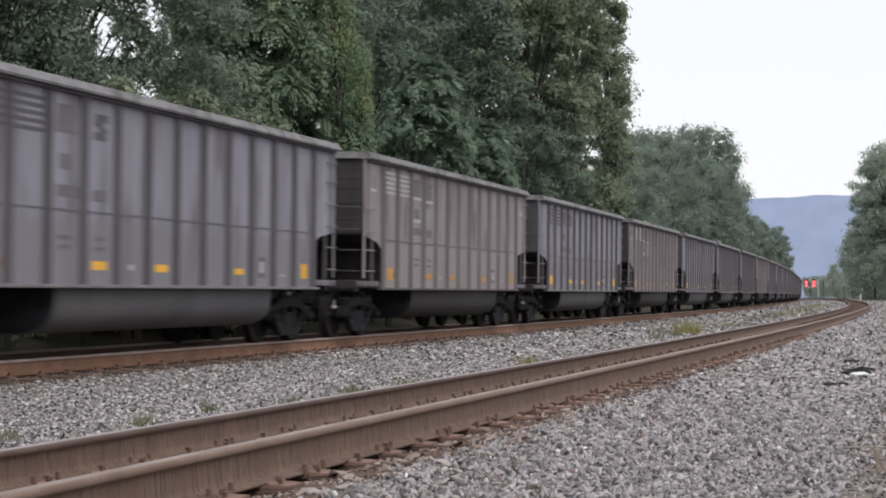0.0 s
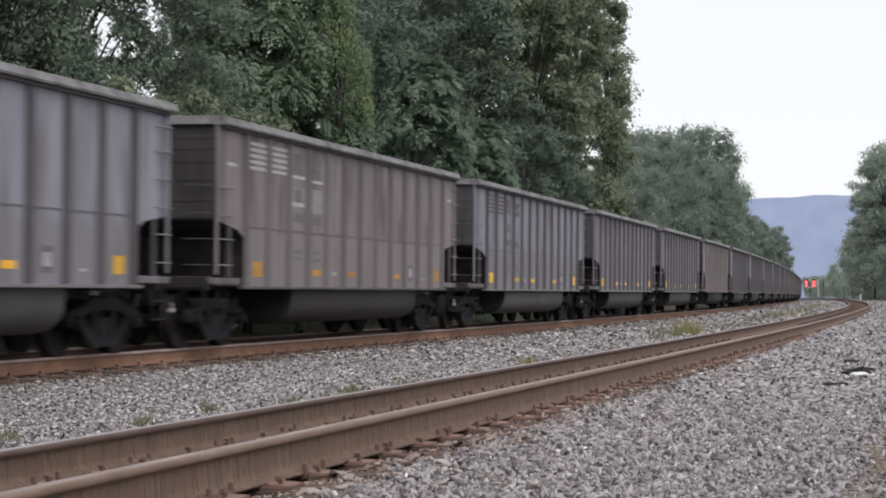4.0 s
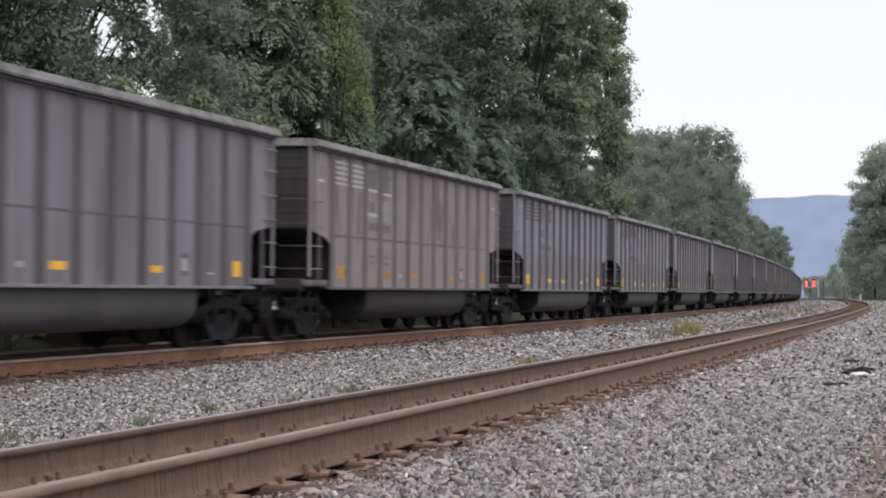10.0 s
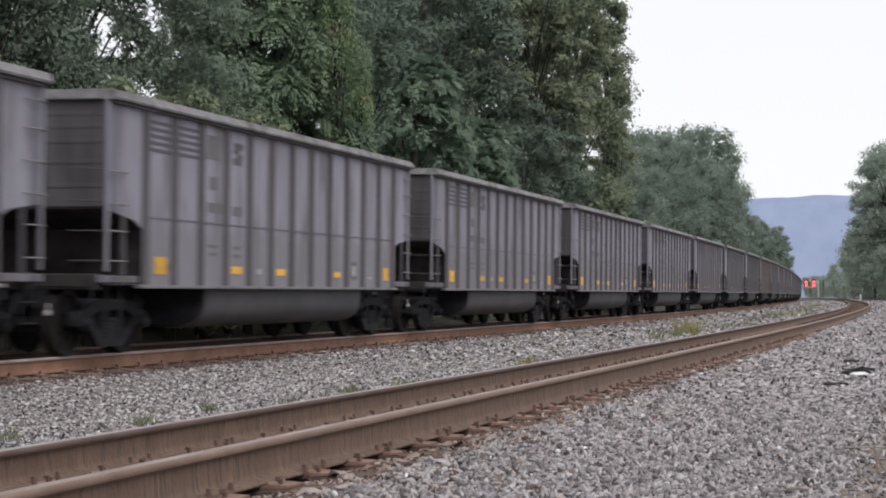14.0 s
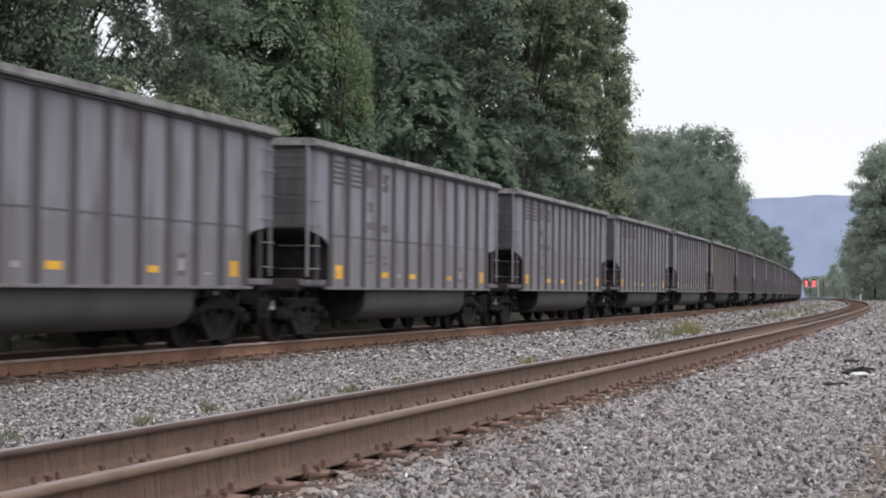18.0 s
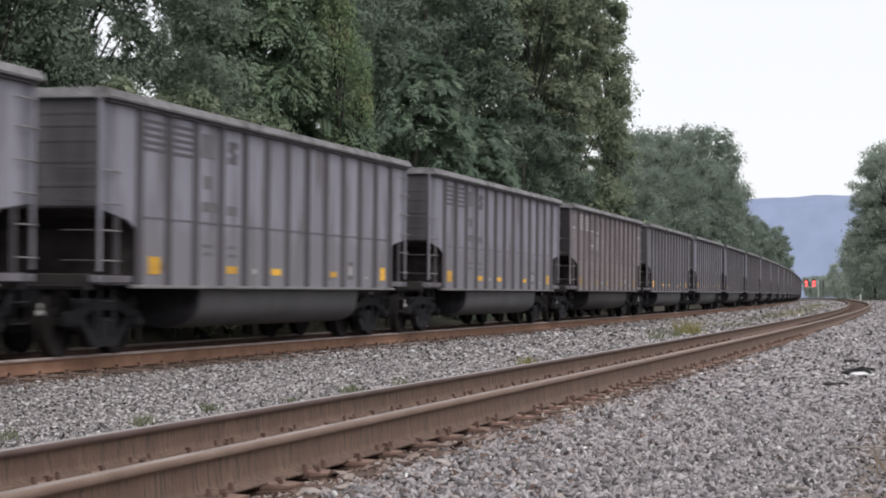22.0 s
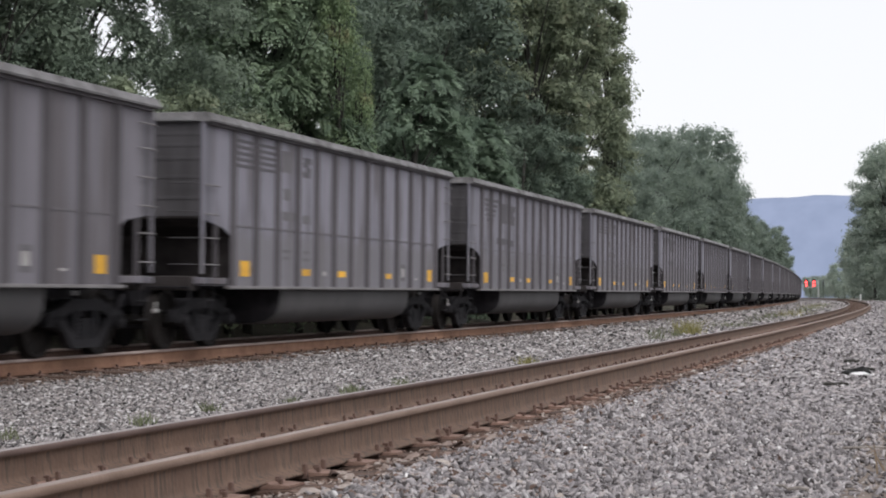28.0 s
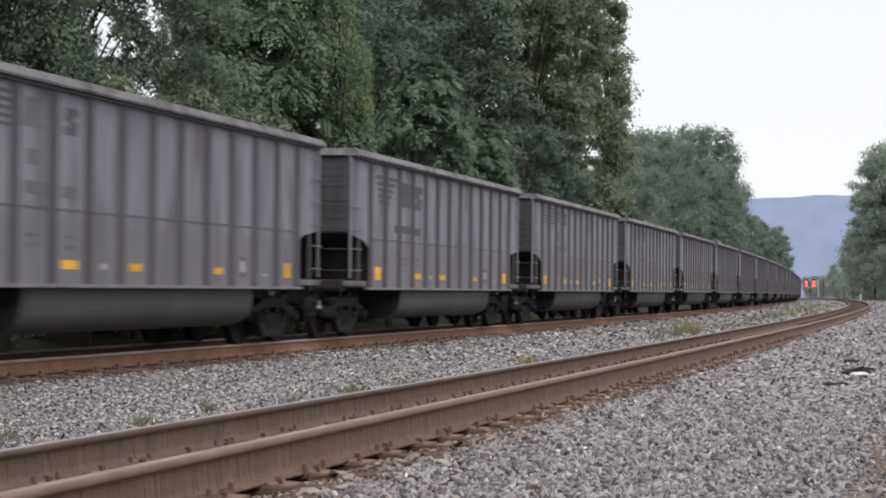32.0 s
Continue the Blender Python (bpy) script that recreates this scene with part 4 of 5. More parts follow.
    for i, z, w, h in ((3, 1.6, 0.4, 0.05), (4, 1.6, 0.3, 0.05), (3, 1.48, 0.34, 0.05), (4, 1.47, 0.34, 0.05), (10, 1.31, 0.32, 0.34)):
        y = panel_mid(i)
        part("marking_bar", boxed(x, x + 0.003, y - w / 2, y + w / 2, z - h / 2, z + h / 2), M_mark_mid, car)
    part("marking_bar", boxed(x + 0.0035, x + 0.005, panel_mid(10) - 0.1, panel_mid(10) + 0.1, 1.22, 1.4), M_mark_pale, car)
    part("small_label", boxed(x, x + 0.003, panel_mid(11) - 0.1, panel_mid(11) + 0.1, 1.17, 1.205), M_mark_pale, car)
    part("small_label", boxed(x, x + 0.003, panel_mid(5) - 0.09, panel_mid(5) + 0.09, 1.2, 1.28), M_mark_pale, car)
    return car


FIRST = 24.785           # middle of the reference car at the start
TRAVEL = (1.50161109e-05, -9.33123117e-04, 0.0227086503, 9.85707883, 0.06872538)   # metres rolled by time t, as a quartic


def rolled(t):
    d = 0.0
    for c in TRAVEL:
        d = d * t + c
    return d


CAR_KINDS = {1: "brown", 3: "brown", 7: "brown", 16: "brown", 5: "dark", 6: "dark", 17: "dark", 19: "crested", 21: "crested"}
CAR_TONE = {0: 0.96, 1: 1.26, 5: 1.08, 6: 1.12, 7: 1.1, 9: 1.03, 12: 1.08, 14: 1.03, 15: 1.03, 16: 1.06, 18: 0.92, 19: 0.9, 20: 0.9, 21: 0.95, 22: 0.93}
gondolas, wheelsets = [], []


def build_train():
    kinds = {k: None for k in ("grey", "dark", "brown", "plain", "crested")}
    order = ["grey", "grey", "grey", "dark", "grey", "plain", "dark"]
    for k in range(-2, 40):
        kind = CAR_KINDS.get(k, "grey" if k < 24 else order[(k * 5 + 3) % 7])
        m = track_pose(FIRST + CAR_PITCH * k, 0, 0, True)
        if kinds[kind] is None:
            kinds[kind] = gondola(kind)
            kinds[kind].matrix_basis = m
            car = kinds[kind]
        else:
            car = copy_thing(kinds[kind], m)
        tone = CAR_TONE.get(k, 1.0)
        for o in car.children:
            if o.name.startswith(("side_sheet", "corner_post", "ladder_rung")):
                o.color = (tone, tone, tone, 1)
            elif kind == "brown" and o.name.startswith(("side_sill", "tub")):
                o.color = (0.5, 0.47, 0.46, 1)
            elif o.name.startswith(("end_sheet", "end_rib")):
                o.color = ((0.42, 0.4, 0.4, 1) if k == 16 else (0.6, 0.58, 0.57, 1)) if kind == "brown" else (tone, tone, tone, 1)
            elif kind == "brown" and o.name.startswith("reflector"):
                o.color = (0.36, 0.42, 1, 1) if k == 16 else (0.6, 0.55, 0.95, 1)
            elif k == 16 and o.name.startswith("side_post"):
                o.color = (0.74, 0.7, 0.7, 1)
        gondolas.append((k, car))


# ---- trees ----
def leaf_mesh(centres, out, rng, size, droop=0.35, slim=0.5, simple=False):
    """Folded leaf blades round given centres, facing mostly outwards and up."""
    n = len(centres)
    nrm = out * 1.2 + rng.normal(0, 0.42, (n, 3)) + np.array([0, 0, 0.6])
    nrm /= np.linalg.norm(nrm, axis=1)[:, None] + 1e-9
    u = rng.normal(size=(n, 3)) + out * 0.6 + np.array([0, 0, -droop])
    u -= nrm * (u * nrm).sum(1)[:, None]
    u /= np.linalg.norm(u, axis=1)[:, None] + 1e-9
    w = np.cross(nrm, u)
    ln = (size * rng.uniform(0.6, 1.35, n))[:, None]
    a, b = centres - u * ln, centres + u * ln
    c = centres + w * ln * slim + nrm * ln * 0.18
    d = centres - w * ln * slim + nrm * ln * 0.18
    if simple:
        return np.stack([a, c + (c - d) * 0.45, b - (c - d) * 0.25], 1).reshape(-1, 3)
    return np.stack([a, c, b, d], 1).reshape(-1, 3)


def crown_mesh(corners, mat, sides=4):
    v = np.concatenate(corners)
    return mesh_np("crown", v, np.arange(len(v)).reshape(-1, sides), mat)


def frond_mesh(centres, out, rng, size, sag=0.42):
    """Compound leaves: pairs of broad leaflets along a stalk that arches over and hangs."""
    n = len(centres)
    d = out + rng.normal(0, 0.12, (n, 3))
    d /= np.linalg.norm(d, axis=1)[:, None] + 1e-9
    pairs = 7
    vs = []
    up = np.array([0, 0, 1.0])
    side = np.cross(d, up)
    side /= np.linalg.norm(side, axis=1)[:, None] + 1e-9
    ln = size * rng.uniform(0.65, 1.3, n)[:, None]
    for i in range(pairs):
        t = (i + 0.6) / pairs
        base = centres + d * ln * t + up * (-sag * ln * t * t)
        run = d - up * 2 * sag * t
        run /= np.linalg.norm(run, axis=1)[:, None] + 1e-9
        for sg in (-1, 1):
            dr = side * sg * 0.8 + run * 0.5 + up * -0.12 + rng.normal(0, 0.08, (n, 3))
            le = ln * 0.3 * (1.1 - 0.5 * t)
            tip = base + dr * le
            mid = base + dr * le * 0.45
            wv = run * le * 0.4
            vs.append(np.stack([base, mid + wv, tip, mid - wv + up * le * 0.04], 1))
    return np.concatenate(vs, 0).reshape(-1, 3)


def limb_tube(verts, faces, pts, radii, sides=6):
    b0 = len(verts)
    for p, r in zip(pts, radii):
        for i in range(sides):
            a = 2 * math.pi * i / sides
            verts.append((p[0] + r * math.cos(a), p[1] + r * math.sin(a), p[2]))
    for j in range(len(pts) - 1):
        for i in range(sides):
            faces.append((b0 + j * sides + i, b0 + j * sides + (i + 1) % sides, b0 + (j + 1) * sides + (i + 1) % sides, b0 + (j + 1) * sides + i))


# gaps through the canopy, placed to fit the camera's view: beside the trunk, height, radius
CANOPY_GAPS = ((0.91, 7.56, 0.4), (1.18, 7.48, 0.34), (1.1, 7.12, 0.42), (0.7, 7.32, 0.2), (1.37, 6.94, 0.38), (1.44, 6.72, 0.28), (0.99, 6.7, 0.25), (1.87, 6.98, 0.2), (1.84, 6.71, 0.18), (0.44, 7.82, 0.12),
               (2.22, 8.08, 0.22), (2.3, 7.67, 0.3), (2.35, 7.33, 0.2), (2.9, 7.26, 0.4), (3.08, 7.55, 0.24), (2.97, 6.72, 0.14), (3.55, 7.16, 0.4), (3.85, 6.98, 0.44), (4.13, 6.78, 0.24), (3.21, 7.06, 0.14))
# axes square to the camera's line of sight, so the gaps open towards it
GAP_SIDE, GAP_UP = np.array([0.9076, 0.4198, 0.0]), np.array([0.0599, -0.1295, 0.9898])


def tree(name, label, height, radius, base, leaves, mat, seed, size=0.1, kind="leaf", clumps=46, category="tree", droop=0.35, flat=0.75, puff=(0.16, 0.36), slim=0.5, gaps=False, inner=2.2, tips=0, simple=False, sag=0.42, core=0.8, boughs=60):
    """A trunk with limbs and a crown of leaf clumps at the limbs' ends; base: height of the crown's foot."""
    rng = np.random.default_rng(seed)
    t = thing(name, label, category, group="trees along the railway")
    t["full_height"] = float(height)
    wv, wf = [], []
    bend = rng.normal(0, 0.25, 2)
    top = np.array([bend[0], bend[1], height * 0.9])
    stem = [np.array([bend[0] * u * u, bend[1] * u * u, height * 0.9 * u]) for u in np.linspace(0, 1, 8)]
    r0 = 0.02 * height + 0.04
    limb_tube(wv, wf, stem, [r0 * (1 - 0.85 * u) for u in np.linspace(0, 1, 8)], 8)
    cs, rs = [], []
    for i in range(clumps):
        u = rng.uniform(0, 1) ** 0.8
        z = base + (height - base) * u
        prof = math.sin(math.pi * min(1, 0.16 + 0.84 * (1 - u)) ** 0.75) ** 0.6 if u > 0.3 else 0.75 + 0.8 * u
        rr = radius * min(1.0, prof) * math.sqrt(rng.uniform(0.12, 1.0))
        an = rng.uniform(0, 2 * math.pi)
        c = np.array([bend[0] * u + rr * math.cos(an), bend[1] * u + rr * math.sin(an), z])
        cs.append(c)
        rs.append(radius * rng.uniform(*puff))
        k = min(7, max(1, int(7 * (u * 0.75))))
        st = stem[k]
        mid = (st + c) / 2 + np.array([0, 0, 0.12 * np.linalg.norm(c - st)])
        if i % 3 == 0:
            limb_tube(wv, wf, [st, mid, c], [r0 * 0.22, r0 * 0.1, r0 * 0.03], 5)
    part("trunk", mesh_np("trunk", np.array(wv), np.array(wf), M_bark, True), None, t)
    cs, rs = np.array(cs), np.array(rs)
    w = rs ** 2
    pick = rng.choice(len(cs), leaves, p=w / w.sum())
    dirs = rng.normal(size=(leaves, 3))
    dirs /= np.linalg.norm(dirs, axis=1)[:, None]
    deep = rng.uniform(0.05, 1.0, leaves) ** 0.4
    rad = rs[pick] * deep * (1 + 0.16 * rng.normal(size=leaves))
    big = np.where(deep < 0.6, inner, 1.0)          # larger leaves fill the inside of each clump
    shape = rng.uniform(0.6, 1.5, (len(cs), 3)) * np.array([1, 1, flat])
    pos = cs[pick] + dirs * rad[:, None] * shape[pick]
    pos[:, 2] = np.maximum(pos[:, 2], 0.15)
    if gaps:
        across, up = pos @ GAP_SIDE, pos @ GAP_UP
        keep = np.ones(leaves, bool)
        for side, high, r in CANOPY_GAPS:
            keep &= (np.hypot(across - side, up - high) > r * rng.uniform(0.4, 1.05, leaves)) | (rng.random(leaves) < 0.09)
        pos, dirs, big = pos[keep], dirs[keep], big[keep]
    if kind == "frond":
        # boughs that arch outwards and sag, each a flat spray of long leaves
        n = tips
        bu, ba = rng.uniform(0.0, 1.0, boughs), rng.uniform(0, 2 * math.pi, boughs)
        reach = radius * np.minimum(1.0, np.sqrt(np.maximum(0.03, 1.08 - bu ** 1.6))) * (0.9 + 0.14 * np.sin(3 * ba + 9 * bu) + 0.1 * rng.normal(size=boughs))
        own = rng.integers(0, boughs, n)
        u, an, q = bu[own], ba[own], rng.uniform(0.2, 1.0, n) ** 0.8
        rr, off = reach[own] * (0.35 + 0.65 * q), rng.normal(0, 0.1 * radius, n) * (1.15 - 0.7 * q)
        tip = np.stack([bend[0] * u + rr * np.cos(an) - off * np.sin(an), bend[1] * u + rr * np.sin(an) + off * np.cos(an),
                        base + (height - base) * u + radius * (0.2 * (1 - q) - 0.2 * q * q) * (1.2 - u) + rng.normal(0, 0.03 * radius, n)], 1)
        axis = np.stack([np.cos(an), np.sin(an), 0.25 + 0.8 * u - 0.35 * q], 1)
        axis /= np.linalg.norm(axis, axis=1)[:, None]
        k = 6
        fan = rng.normal(size=(n, k, 3))
        fan -= axis[:, None] * (fan * axis[:, None]).sum(2)[..., None]
        fan /= np.linalg.norm(fan, axis=2)[..., None]
        fan = fan * rng.uniform(0.7, 1.2, (n, k, 1)) + axis[:, None] * rng.uniform(0.15, 0.9, (n, k, 1))
        fan /= np.linalg.norm(fan, axis=2)[..., None]
        at_tip = np.repeat(tip, k, 0) - np.repeat(axis, k, 0) * 0.06
        me = crown_mesh([frond_mesh(at_tip, fan.reshape(-1, 3), rng, size, sag), leaf_mesh(pos * np.array([core, core, 0.93]), dirs, rng, size * 0.16 * big, droop, slim)], mat)
    else:
        me = crown_mesh([leaf_mesh(pos, dirs, rng, size * big, droop, slim, simple)], mat, 3 if simple else 4)
    part("crown", me, None, t)
    return t


def stand(t, s, lat, turn=0.0, scale=1.0, sink=0.1):
    p = on_bed(s, lat)
    t.matrix_basis = pose(p.x, p.y, p.z - sink, 0, 0, turn) @ Matrix.Diagonal((scale, scale, scale, 1))
    return t


def stand_copy(t, s, lat, turn, scale=1.0, sink=0.1):
    p = on_bed(s, lat)
    c = copy_thing(t, pose(p.x, p.y, p.z - sink, 0, 0, turn))
    c.scale = (scale, scale, scale)
    return c


def build_trees():
    rng = random.Random(21)
    made = {}

    def row(t, places):
        for s, lat, h in places:
            turn, sc = rng.uniform(0, 360), h / t["full_height"]
            if t.name in made:
                stand_copy(t, s, lat, turn, sc)
            else:
                made[t.name] = t
                stand(t, s, lat, turn, sc)

    oak = tree("broadleaf_tree", "tall dense broadleaf tree with deep green leaves", 18, 4.4, 2.0, 22000, M_leaf_dark, 1, 0.13, clumps=100, puff=(0.15, 0.3), inner=1.8, simple=True)
    row(oak, [(89, -22, 19), (105, -26, 22), (86, -19.5, 17), (71, -21.5, 15), (95, -23.5, 21), (98, -19.4, 12.5), (103, -17.6, 11), (65, -19.2, 13), (77, -20, 14)])
    olive = tree("broadleaf_tree", "tall broadleaf tree with olive and yellowing leaves", 21, 4.0, 2.0, 30000, M_leaf_b, 2, 0.125, clumps=120, puff=(0.14, 0.28), inner=1.8, simple=True)
    row(olive, [(116, -18.2, 22), (104, -18, 21), (123, -19.0, 21), (110, -20, 23), (100, -21.2, 21.5)])
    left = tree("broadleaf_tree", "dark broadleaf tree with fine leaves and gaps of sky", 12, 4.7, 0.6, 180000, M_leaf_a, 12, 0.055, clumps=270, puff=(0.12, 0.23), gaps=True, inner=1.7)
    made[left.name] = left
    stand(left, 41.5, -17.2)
    frond = tree("compound_leaf_tree", "large tree with long drooping compound leaves", 13, 3.5, 0.5, 30000, M_leaf_spray, 13, 0.54, kind="frond", clumps=130, tips=3300, inner=1.6, sag=0.6, core=0.66, boughs=100)
    row(frond, [(56.2, -16.9, 13.5)])
    sumac = tree("compound_leaf_tree", "bushy young tree with drooping compound leaves", 8.5, 2.2, 0.3, 6500, M_leaf_c, 3, 0.46, kind="frond", clumps=60, tips=640, inner=1.4, sag=0.38, core=0.68, boughs=60)
    row(sumac, [(63.3, -14.5, 9.4), (70.5, -14.0, 7.9), (67.5, -15.6, 8.4), (76, -14.4, 7.0)])
    vine = tree("vine_column", "trunk wrapped in yellow-green hanging vines", 11, 0.72, 0.4, 9000, M_vine, 14, 0.06, clumps=46, droop=2.6, category="vine", inner=1.2, flat=2.6, puff=(0.2, 0.62))
    row(vine, [(56.2, -14.5, 10.6), (57.6, -14.4, 8.4)])
    edge = tree("slender_tree", "slender olive tree with twigs standing clear of the wood", 19, 1.75, 8.0, 11000, M_leaf_b, 23, 0.105, clumps=80, puff=(0.2, 0.5), inner=1.4)
    row(edge, [(127, -16.5, 18.6)])
    dense = tree("broadleaf_tree", "dark dense broadleaf tree leaning over the line", 11, 2.4, 0.4, 40000, M_leaf_a, 22, 0.056, clumps=130, inner=1.9)
    row(dense, [(36.0, -16.2, 11.5), (35.4, -17.8, 12), (38.8, -17.1, 7.8), (37.2, -15.8, 7.6), (51.5, -18.5, 6.5)])
    small = tree("young_tree", "young dark green tree with loose foliage", 8, 2.4, 0.5, 12000, M_leaf_dark, 15, 0.085, clumps=50, inner=1.8)
    row(small, [(85.5, -15.0, 8.6), (90, -15.4, 7.5), (80, -15.4, 7), (95, -15.0, 7), (103, -14.8, 6.6)])
    bushy = tree("young_tree", "bushy young tree with pale olive foliage", 6.6, 2.2, 0.4, 16000, M_leaf_b, 16, 0.06, clumps=60, puff=(0.14, 0.3), inner=1.7)
    row(bushy, [(38.3, -14.0, 5.7), (40.3, -13.8, 5.7), (42.2, -13.8, 5.6), (44.4, -13.9, 5.6), (47.2, -16.7, 6.5)])
    shrub = tree("shrub", "dense trackside shrub of mixed green leaves", 4.4, 2.3, 0.5, 3600, M_leaf_b, 5, 0.1, clumps=44, category="shrub", simple=True)
    row(shrub, [(35.5, -13.6, 4.2), (38.5, -13.8, 4.7), (42, -13.6, 4.8), (45.5, -13.8, 4.9), (49, -13.6, 4.6), (53, -13.8, 4.7), (58, -13.6, 4.5), (96, -13.2, 5.2), (106, -13.2, 5.6), (112, -13.4, 5), (32, -13.6, 4.2),
                (28.5, -13.6, 4.2), (25, -13.8, 4.4), (89, -13.4, 4.8)])
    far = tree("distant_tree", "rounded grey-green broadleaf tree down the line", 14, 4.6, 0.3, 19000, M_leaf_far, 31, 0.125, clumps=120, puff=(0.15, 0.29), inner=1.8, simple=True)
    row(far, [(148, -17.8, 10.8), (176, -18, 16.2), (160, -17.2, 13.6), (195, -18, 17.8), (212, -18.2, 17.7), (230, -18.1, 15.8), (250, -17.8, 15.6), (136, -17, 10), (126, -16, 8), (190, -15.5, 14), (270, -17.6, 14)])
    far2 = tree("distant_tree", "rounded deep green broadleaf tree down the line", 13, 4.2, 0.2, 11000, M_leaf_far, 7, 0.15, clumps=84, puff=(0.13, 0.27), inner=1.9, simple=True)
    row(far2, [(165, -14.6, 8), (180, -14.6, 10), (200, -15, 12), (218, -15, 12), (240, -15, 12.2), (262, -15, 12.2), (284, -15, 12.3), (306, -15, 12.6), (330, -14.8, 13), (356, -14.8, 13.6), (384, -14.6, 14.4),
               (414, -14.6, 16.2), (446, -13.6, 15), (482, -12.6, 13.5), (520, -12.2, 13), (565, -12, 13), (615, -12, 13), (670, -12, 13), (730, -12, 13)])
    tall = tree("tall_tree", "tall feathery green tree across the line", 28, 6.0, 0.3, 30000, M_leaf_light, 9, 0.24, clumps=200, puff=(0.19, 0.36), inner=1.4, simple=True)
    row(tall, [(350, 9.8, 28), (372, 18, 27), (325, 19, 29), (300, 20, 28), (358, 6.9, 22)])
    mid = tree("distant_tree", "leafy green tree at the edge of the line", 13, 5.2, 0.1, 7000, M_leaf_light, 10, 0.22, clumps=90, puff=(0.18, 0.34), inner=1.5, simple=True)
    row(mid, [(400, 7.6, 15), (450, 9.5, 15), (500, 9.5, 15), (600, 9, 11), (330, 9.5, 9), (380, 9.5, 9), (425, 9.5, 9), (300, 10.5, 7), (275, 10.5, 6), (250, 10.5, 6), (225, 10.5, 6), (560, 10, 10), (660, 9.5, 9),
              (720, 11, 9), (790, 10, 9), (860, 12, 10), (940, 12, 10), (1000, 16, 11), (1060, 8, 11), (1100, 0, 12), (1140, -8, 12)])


# ---- small things ----
def tuft_mesh(mat, seed, blades, h, spread):
    rng = np.random.default_rng(seed)
    vs = []
    for i in range(blades):
        b = np.array([rng.normal(0, spread), rng.normal(0, spread), 0])
        d = np.array([rng.normal(0, 0.4), rng.normal(0, 0.4), 1.0])
        hh = h * rng.uniform(0.5, 1.1)
        w = np.array([math.cos(i), math.sin(i), 0]) * 0.006
        m = b + d * hh * 0.55
        t = b + d * hh + np.array([d[0], d[1], -0.25]) * hh * 0.4
        vs += [b - w, b + w, m + w * 0.8, m - w * 0.8, m - w * 0.8, m + w * 0.8, t + w * 0.1, t - w * 0.1]
    v = np.array(vs)
    return mesh_np("tuft", v, np.arange(len(v)).reshape(-1, 4), mat)


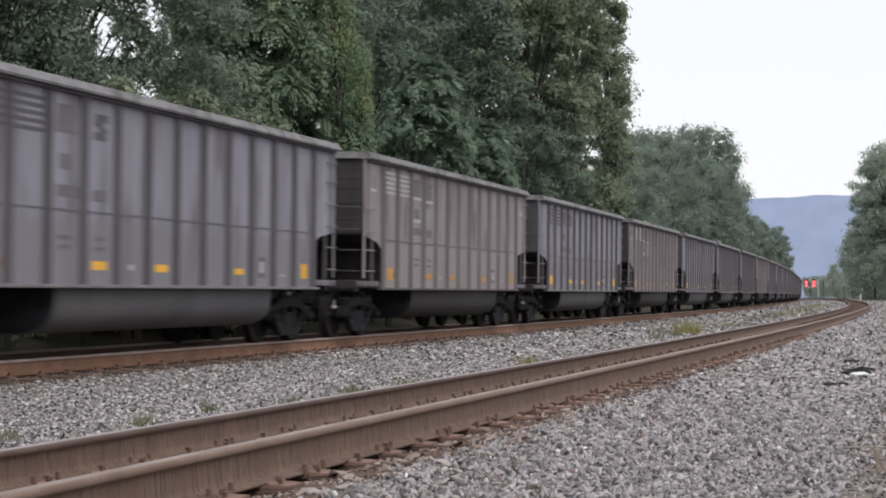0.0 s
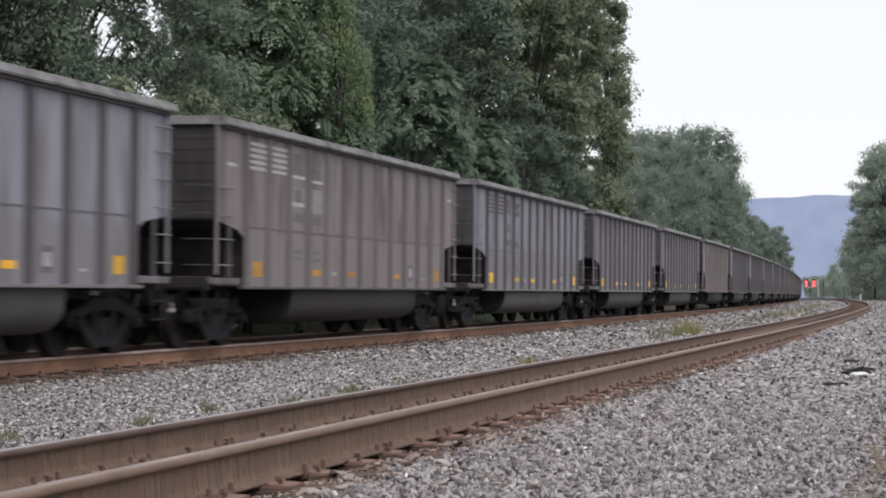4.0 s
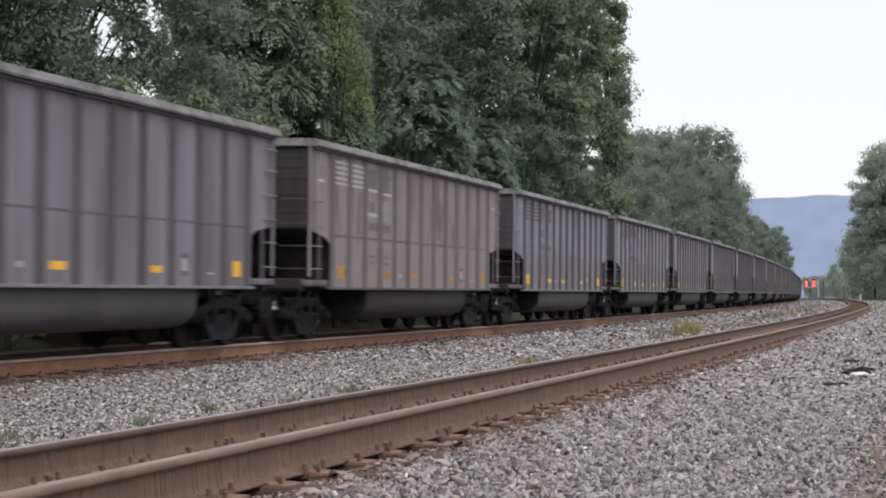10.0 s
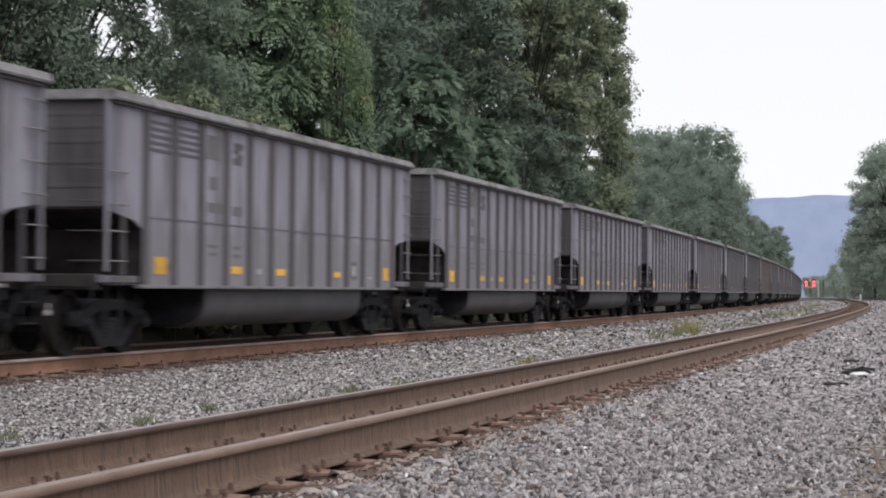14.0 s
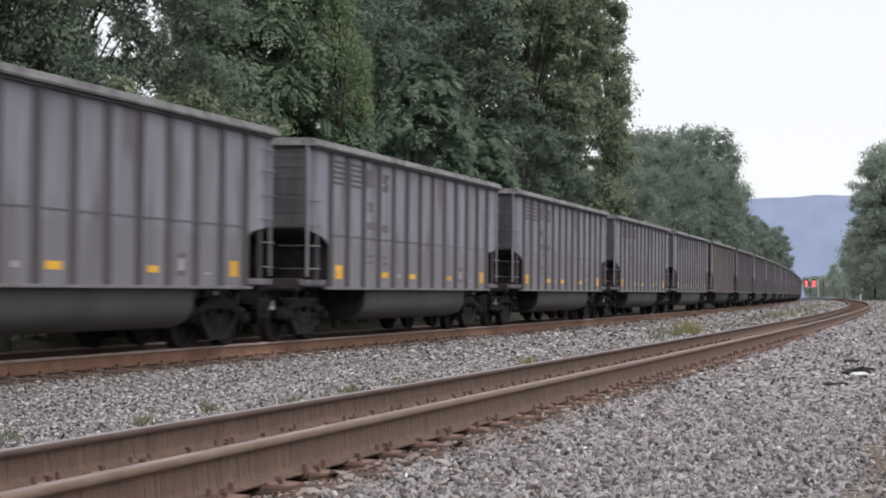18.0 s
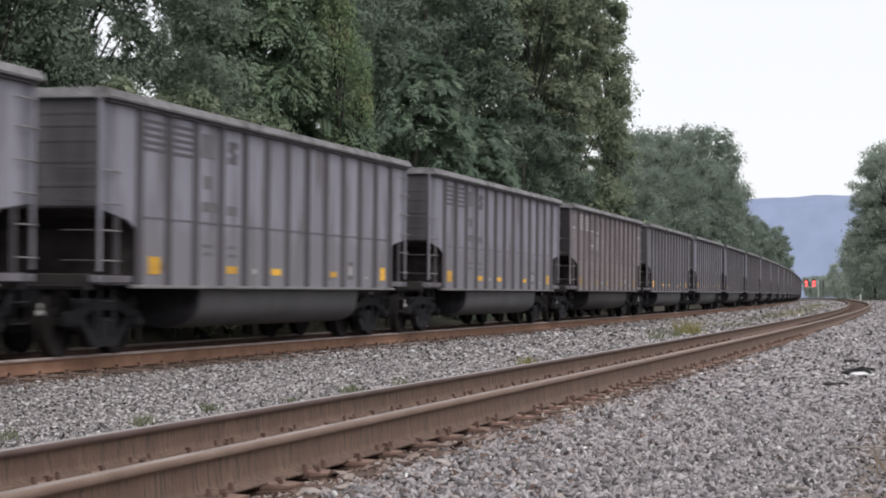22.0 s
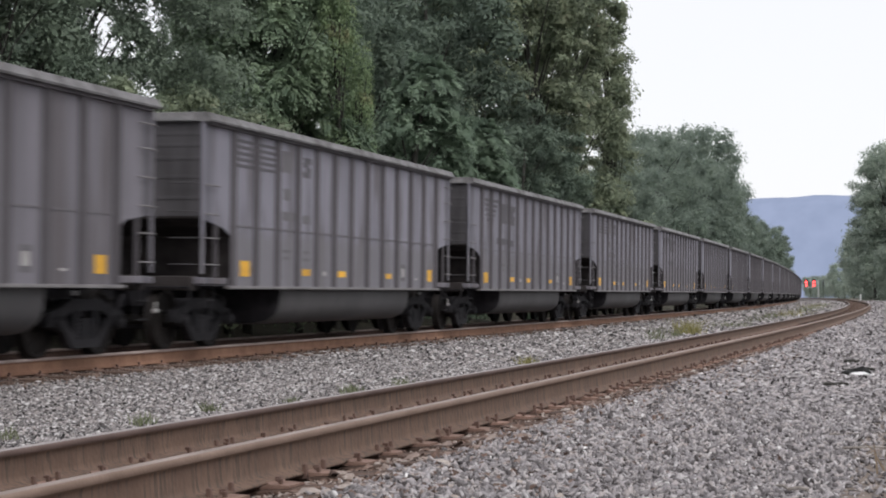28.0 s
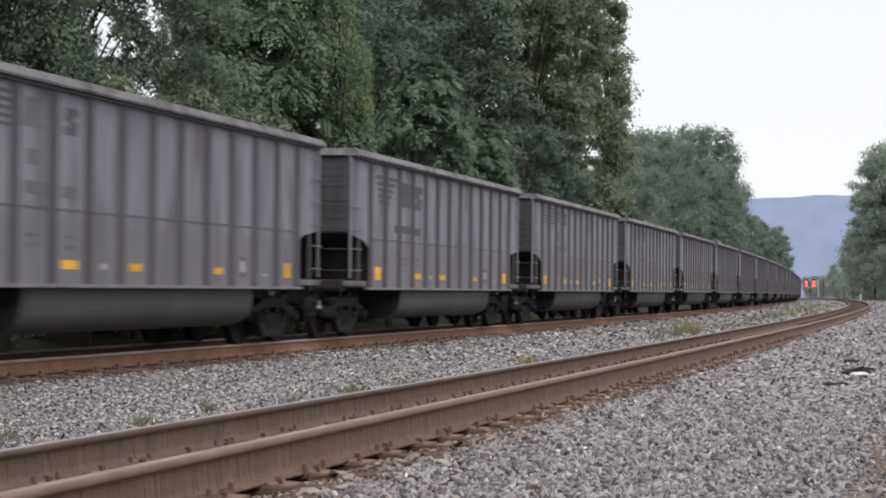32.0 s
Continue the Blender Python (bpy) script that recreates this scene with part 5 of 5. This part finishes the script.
def build_small():
    rng = random.Random(8)
    # weeds between the tracks: along, beside, height, material, blades
    spots = ((14.4, -2.72, 0.12, M_grass, 45), (16.3, -2.88, 0.1, M_grass, 40), (19.5, -2.53, 0.12, M_grass, 70), (21.1, -2.42, 0.12, M_grass, 60), (28.3, -2.54, 0.15, M_weed, 90), (44.7, -2.86, 0.36, M_grass, 70),
             (50.0, -2.82, 0.42, M_weed, 260), (74.3, -3.0, 0.25, M_grass, 90), (100.5, -3.0, 0.35, M_weed, 120), (62, -2.9, 0.25, M_grass, 120), (86, -3.4, 0.3, M_grass, 140), (92, -2.9, 0.25, M_weed, 120), (116, -3.4, 0.35, M_grass, 160), (135, -3.2, 0.4, M_grass, 160), (152, -3.6, 0.4, M_weed, 160), (172, -3.3, 0.45, M_grass, 160),
             (11.2, 3.66, 0.15, M_straw, 16), (10.4, 3.64, 0.17, M_straw, 14), (12.8, -3.12, 0.11, M_grass, 36), (17.8, -2.6, 0.07, M_grass, 40), (47.5, -2.8, 0.18, M_grass, 60))
    for i, (s, la, h, mat, b) in enumerate(spots):
        g = thing("weed_tuft", "tuft of dry yellow-green weeds growing in the ballast", "weed", group="weeds between the tracks", m=Matrix.Translation(on_bed(s, la)))
        part("tuft", tuft_mesh(mat, 40 + i, b, h * 1.2, h * (1.4 if s > 60 else 0.5)), None, g)
    # scrap lying on the shoulder
    p = on_bed(22.0, 2.89)
    bag = bmesh.new()
    bmesh.ops.create_icosphere(bag, subdivisions=3, radius=0.1)
    for v in bag.verts:
        q = noise.noise(v.co * 9)
        v.co = Vector((v.co.x * (0.9 + 0.6 * q), v.co.y * 1.5 * (1 + 0.5 * q), max(-0.02, v.co.z * 0.32 * (1 + 1.6 * q))))
    b = thing("torn_bag", "crumpled torn white bag with black film on the gravel", "litter", m=pose(p.x, p.y, p.z + 0.03, 0, 0, 80))
    part("sheet", bag, M_white, b)
    film = bmesh.new()
    bmesh.ops.create_icosphere(film, subdivisions=3, radius=0.12)
    for v in film.verts:
        q = noise.noise(v.co * 11 + Vector((3, 1, 5)))
        v.co = Vector((v.co.x * 0.55 * (1 + q), v.co.y * 1.5 * (1 + 0.4 * q), max(-0.02, v.co.z * 0.42 * (1 + 1.6 * q))))
    part("film", film, M_black, b, "torn black plastic film", m=pose(0.1, 0.06, 0.0, 0, 0, -14))
    strip = boxed(-0.014, 0.014, -0.24, 0.24, 0, 0.012, bevel=0.003)
    part("strap", strip, M_mark_mid, b, "grey plastic strap", m=pose(0.0, -0.32, -0.01, 0, 0, 5))
    for s, la, ln, an, r in ((23.1, 2.8, 0.4, 160, 0.018), (19.3, 2.75, 0.26, 5, 0.018), (25.7, 2.59, 0.2, 0, 0.025), (11.5, 3.4, 0.26, 10, 0.009), (12.6, 3.2, 0.16, 5, 0.007), (9.0, 3.18, 0.2, 150, 0.01)):
        p = on_bed(s, la)
        st = bmesh.new()
        q0 = Vector((-ln / 2, 0, 0))
        for j in range(4):
            q1 = Vector((-ln / 2 + ln * (j + 1) / 4, rng.uniform(-0.03, 0.03), rng.uniform(-0.008, 0.012)))
            rod(st, q0, q1, r * (1 - 0.12 * j), r * (1 - 0.12 * (j + 1)), 6)
            q0 = q1
        o = new("stick", mesh_of("stick", st, M_stick if s < 15 else M_bark))
        o.matrix_basis = pose(p.x, p.y, p.z + r + 0.03, 0, 0, an)
        tagged(o, "bleached dry stick lying on the gravel" if s < 15 else "dry dark stick lying on the gravel", "stick")
    # signal bridge down the line
    sg = thing("railway_signal", "twin-headed railway signal showing red on a pale mast", "signal", m=pose(*on_bed(680, 3.3)))
    part("mast", rod(bmesh.new(), (0, 0, 0), (0, 0, 6.6), 0.2, 0.16, 10), M_mast, sg)
    part("arm", boxed(-5.0, 0.1, -0.1, 0.1, 4.0, 4.25, bevel=0.02), M_mast, sg)
    for x in (-1.5, -4.2):
        hd = part("signal_head", boxed(x - 0.6, x + 0.6, 0.0, 0.15, 3.9, 7.0, bevel=0.05), M_black, sg, "black signal backboard")
        part("lens", rod(bmesh.new(), (x, -0.02, 5.95), (x, -0.25, 5.95), 0.44, sides=16), M_red, hd, "lit red lens")
        part("lens", rod(bmesh.new(), (x, -0.02, 4.85), (x, -0.25, 4.85), 0.44, sides=16), M_red, hd, "lit red lens")
    mk = thing("marker_post", "small white marker post beside the track", "post", m=pose(*on_bed(272, 1.9)))
    part("post", boxed(-0.06, 0.06, -0.06, 0.06, 0, 1.0, bevel=0.01), M_white, mk)


# ---- motion of the train ----
def motions():
    times = [0.0] + [2.0 * i for i in range(1, 16)] + [32.0]
    for k, car in gondolas:
        walk(car, [(t, track_pose(FIRST + CAR_PITCH * k - rolled(t), 0, 0, True)) for t in times])
    # the wheels roll without slip; wheelsets at the same place on their truck turn alike
    turning = {}
    for k, car in gondolas:
        for w in car.children_recursive:
            if not w.name.startswith("wheelset"):
                continue
            side = 1 if w.matrix_basis.translation.y > 0 else -1
            if side not in turning:
                walk(w, [(i / FPS, pose(0, side * AXLE, WHEEL_R) @ Matrix.Rotation(rolled(i / FPS) / WHEEL_R, 4, "X")) for i in range(32 * FPS + 1)])
                turning[side] = w.animation_data
            else:
                w.rotation_mode = "QUATERNION"
                keys = w.animation_data_create()
                keys.action = turning[side].action
                keys.action_slot = turning[side].action_slot


build_ground()
build_hill()
build_trees()
SILL_STEP = sill_step_mesh()
TUB, TUB_END, SIDEFRAME, SPRING, WHEELSET, BEARING, BOLSTER, COUPLER = (tub_mesh(), tub_end_mesh(), sideframe_mesh(), spring_mesh(), wheelset_mesh(), bearing_mesh(), bolster_mesh(), coupler_mesh())
build_train()
build_small()
build_track(False)
build_track(True)
build_stones()
motions()
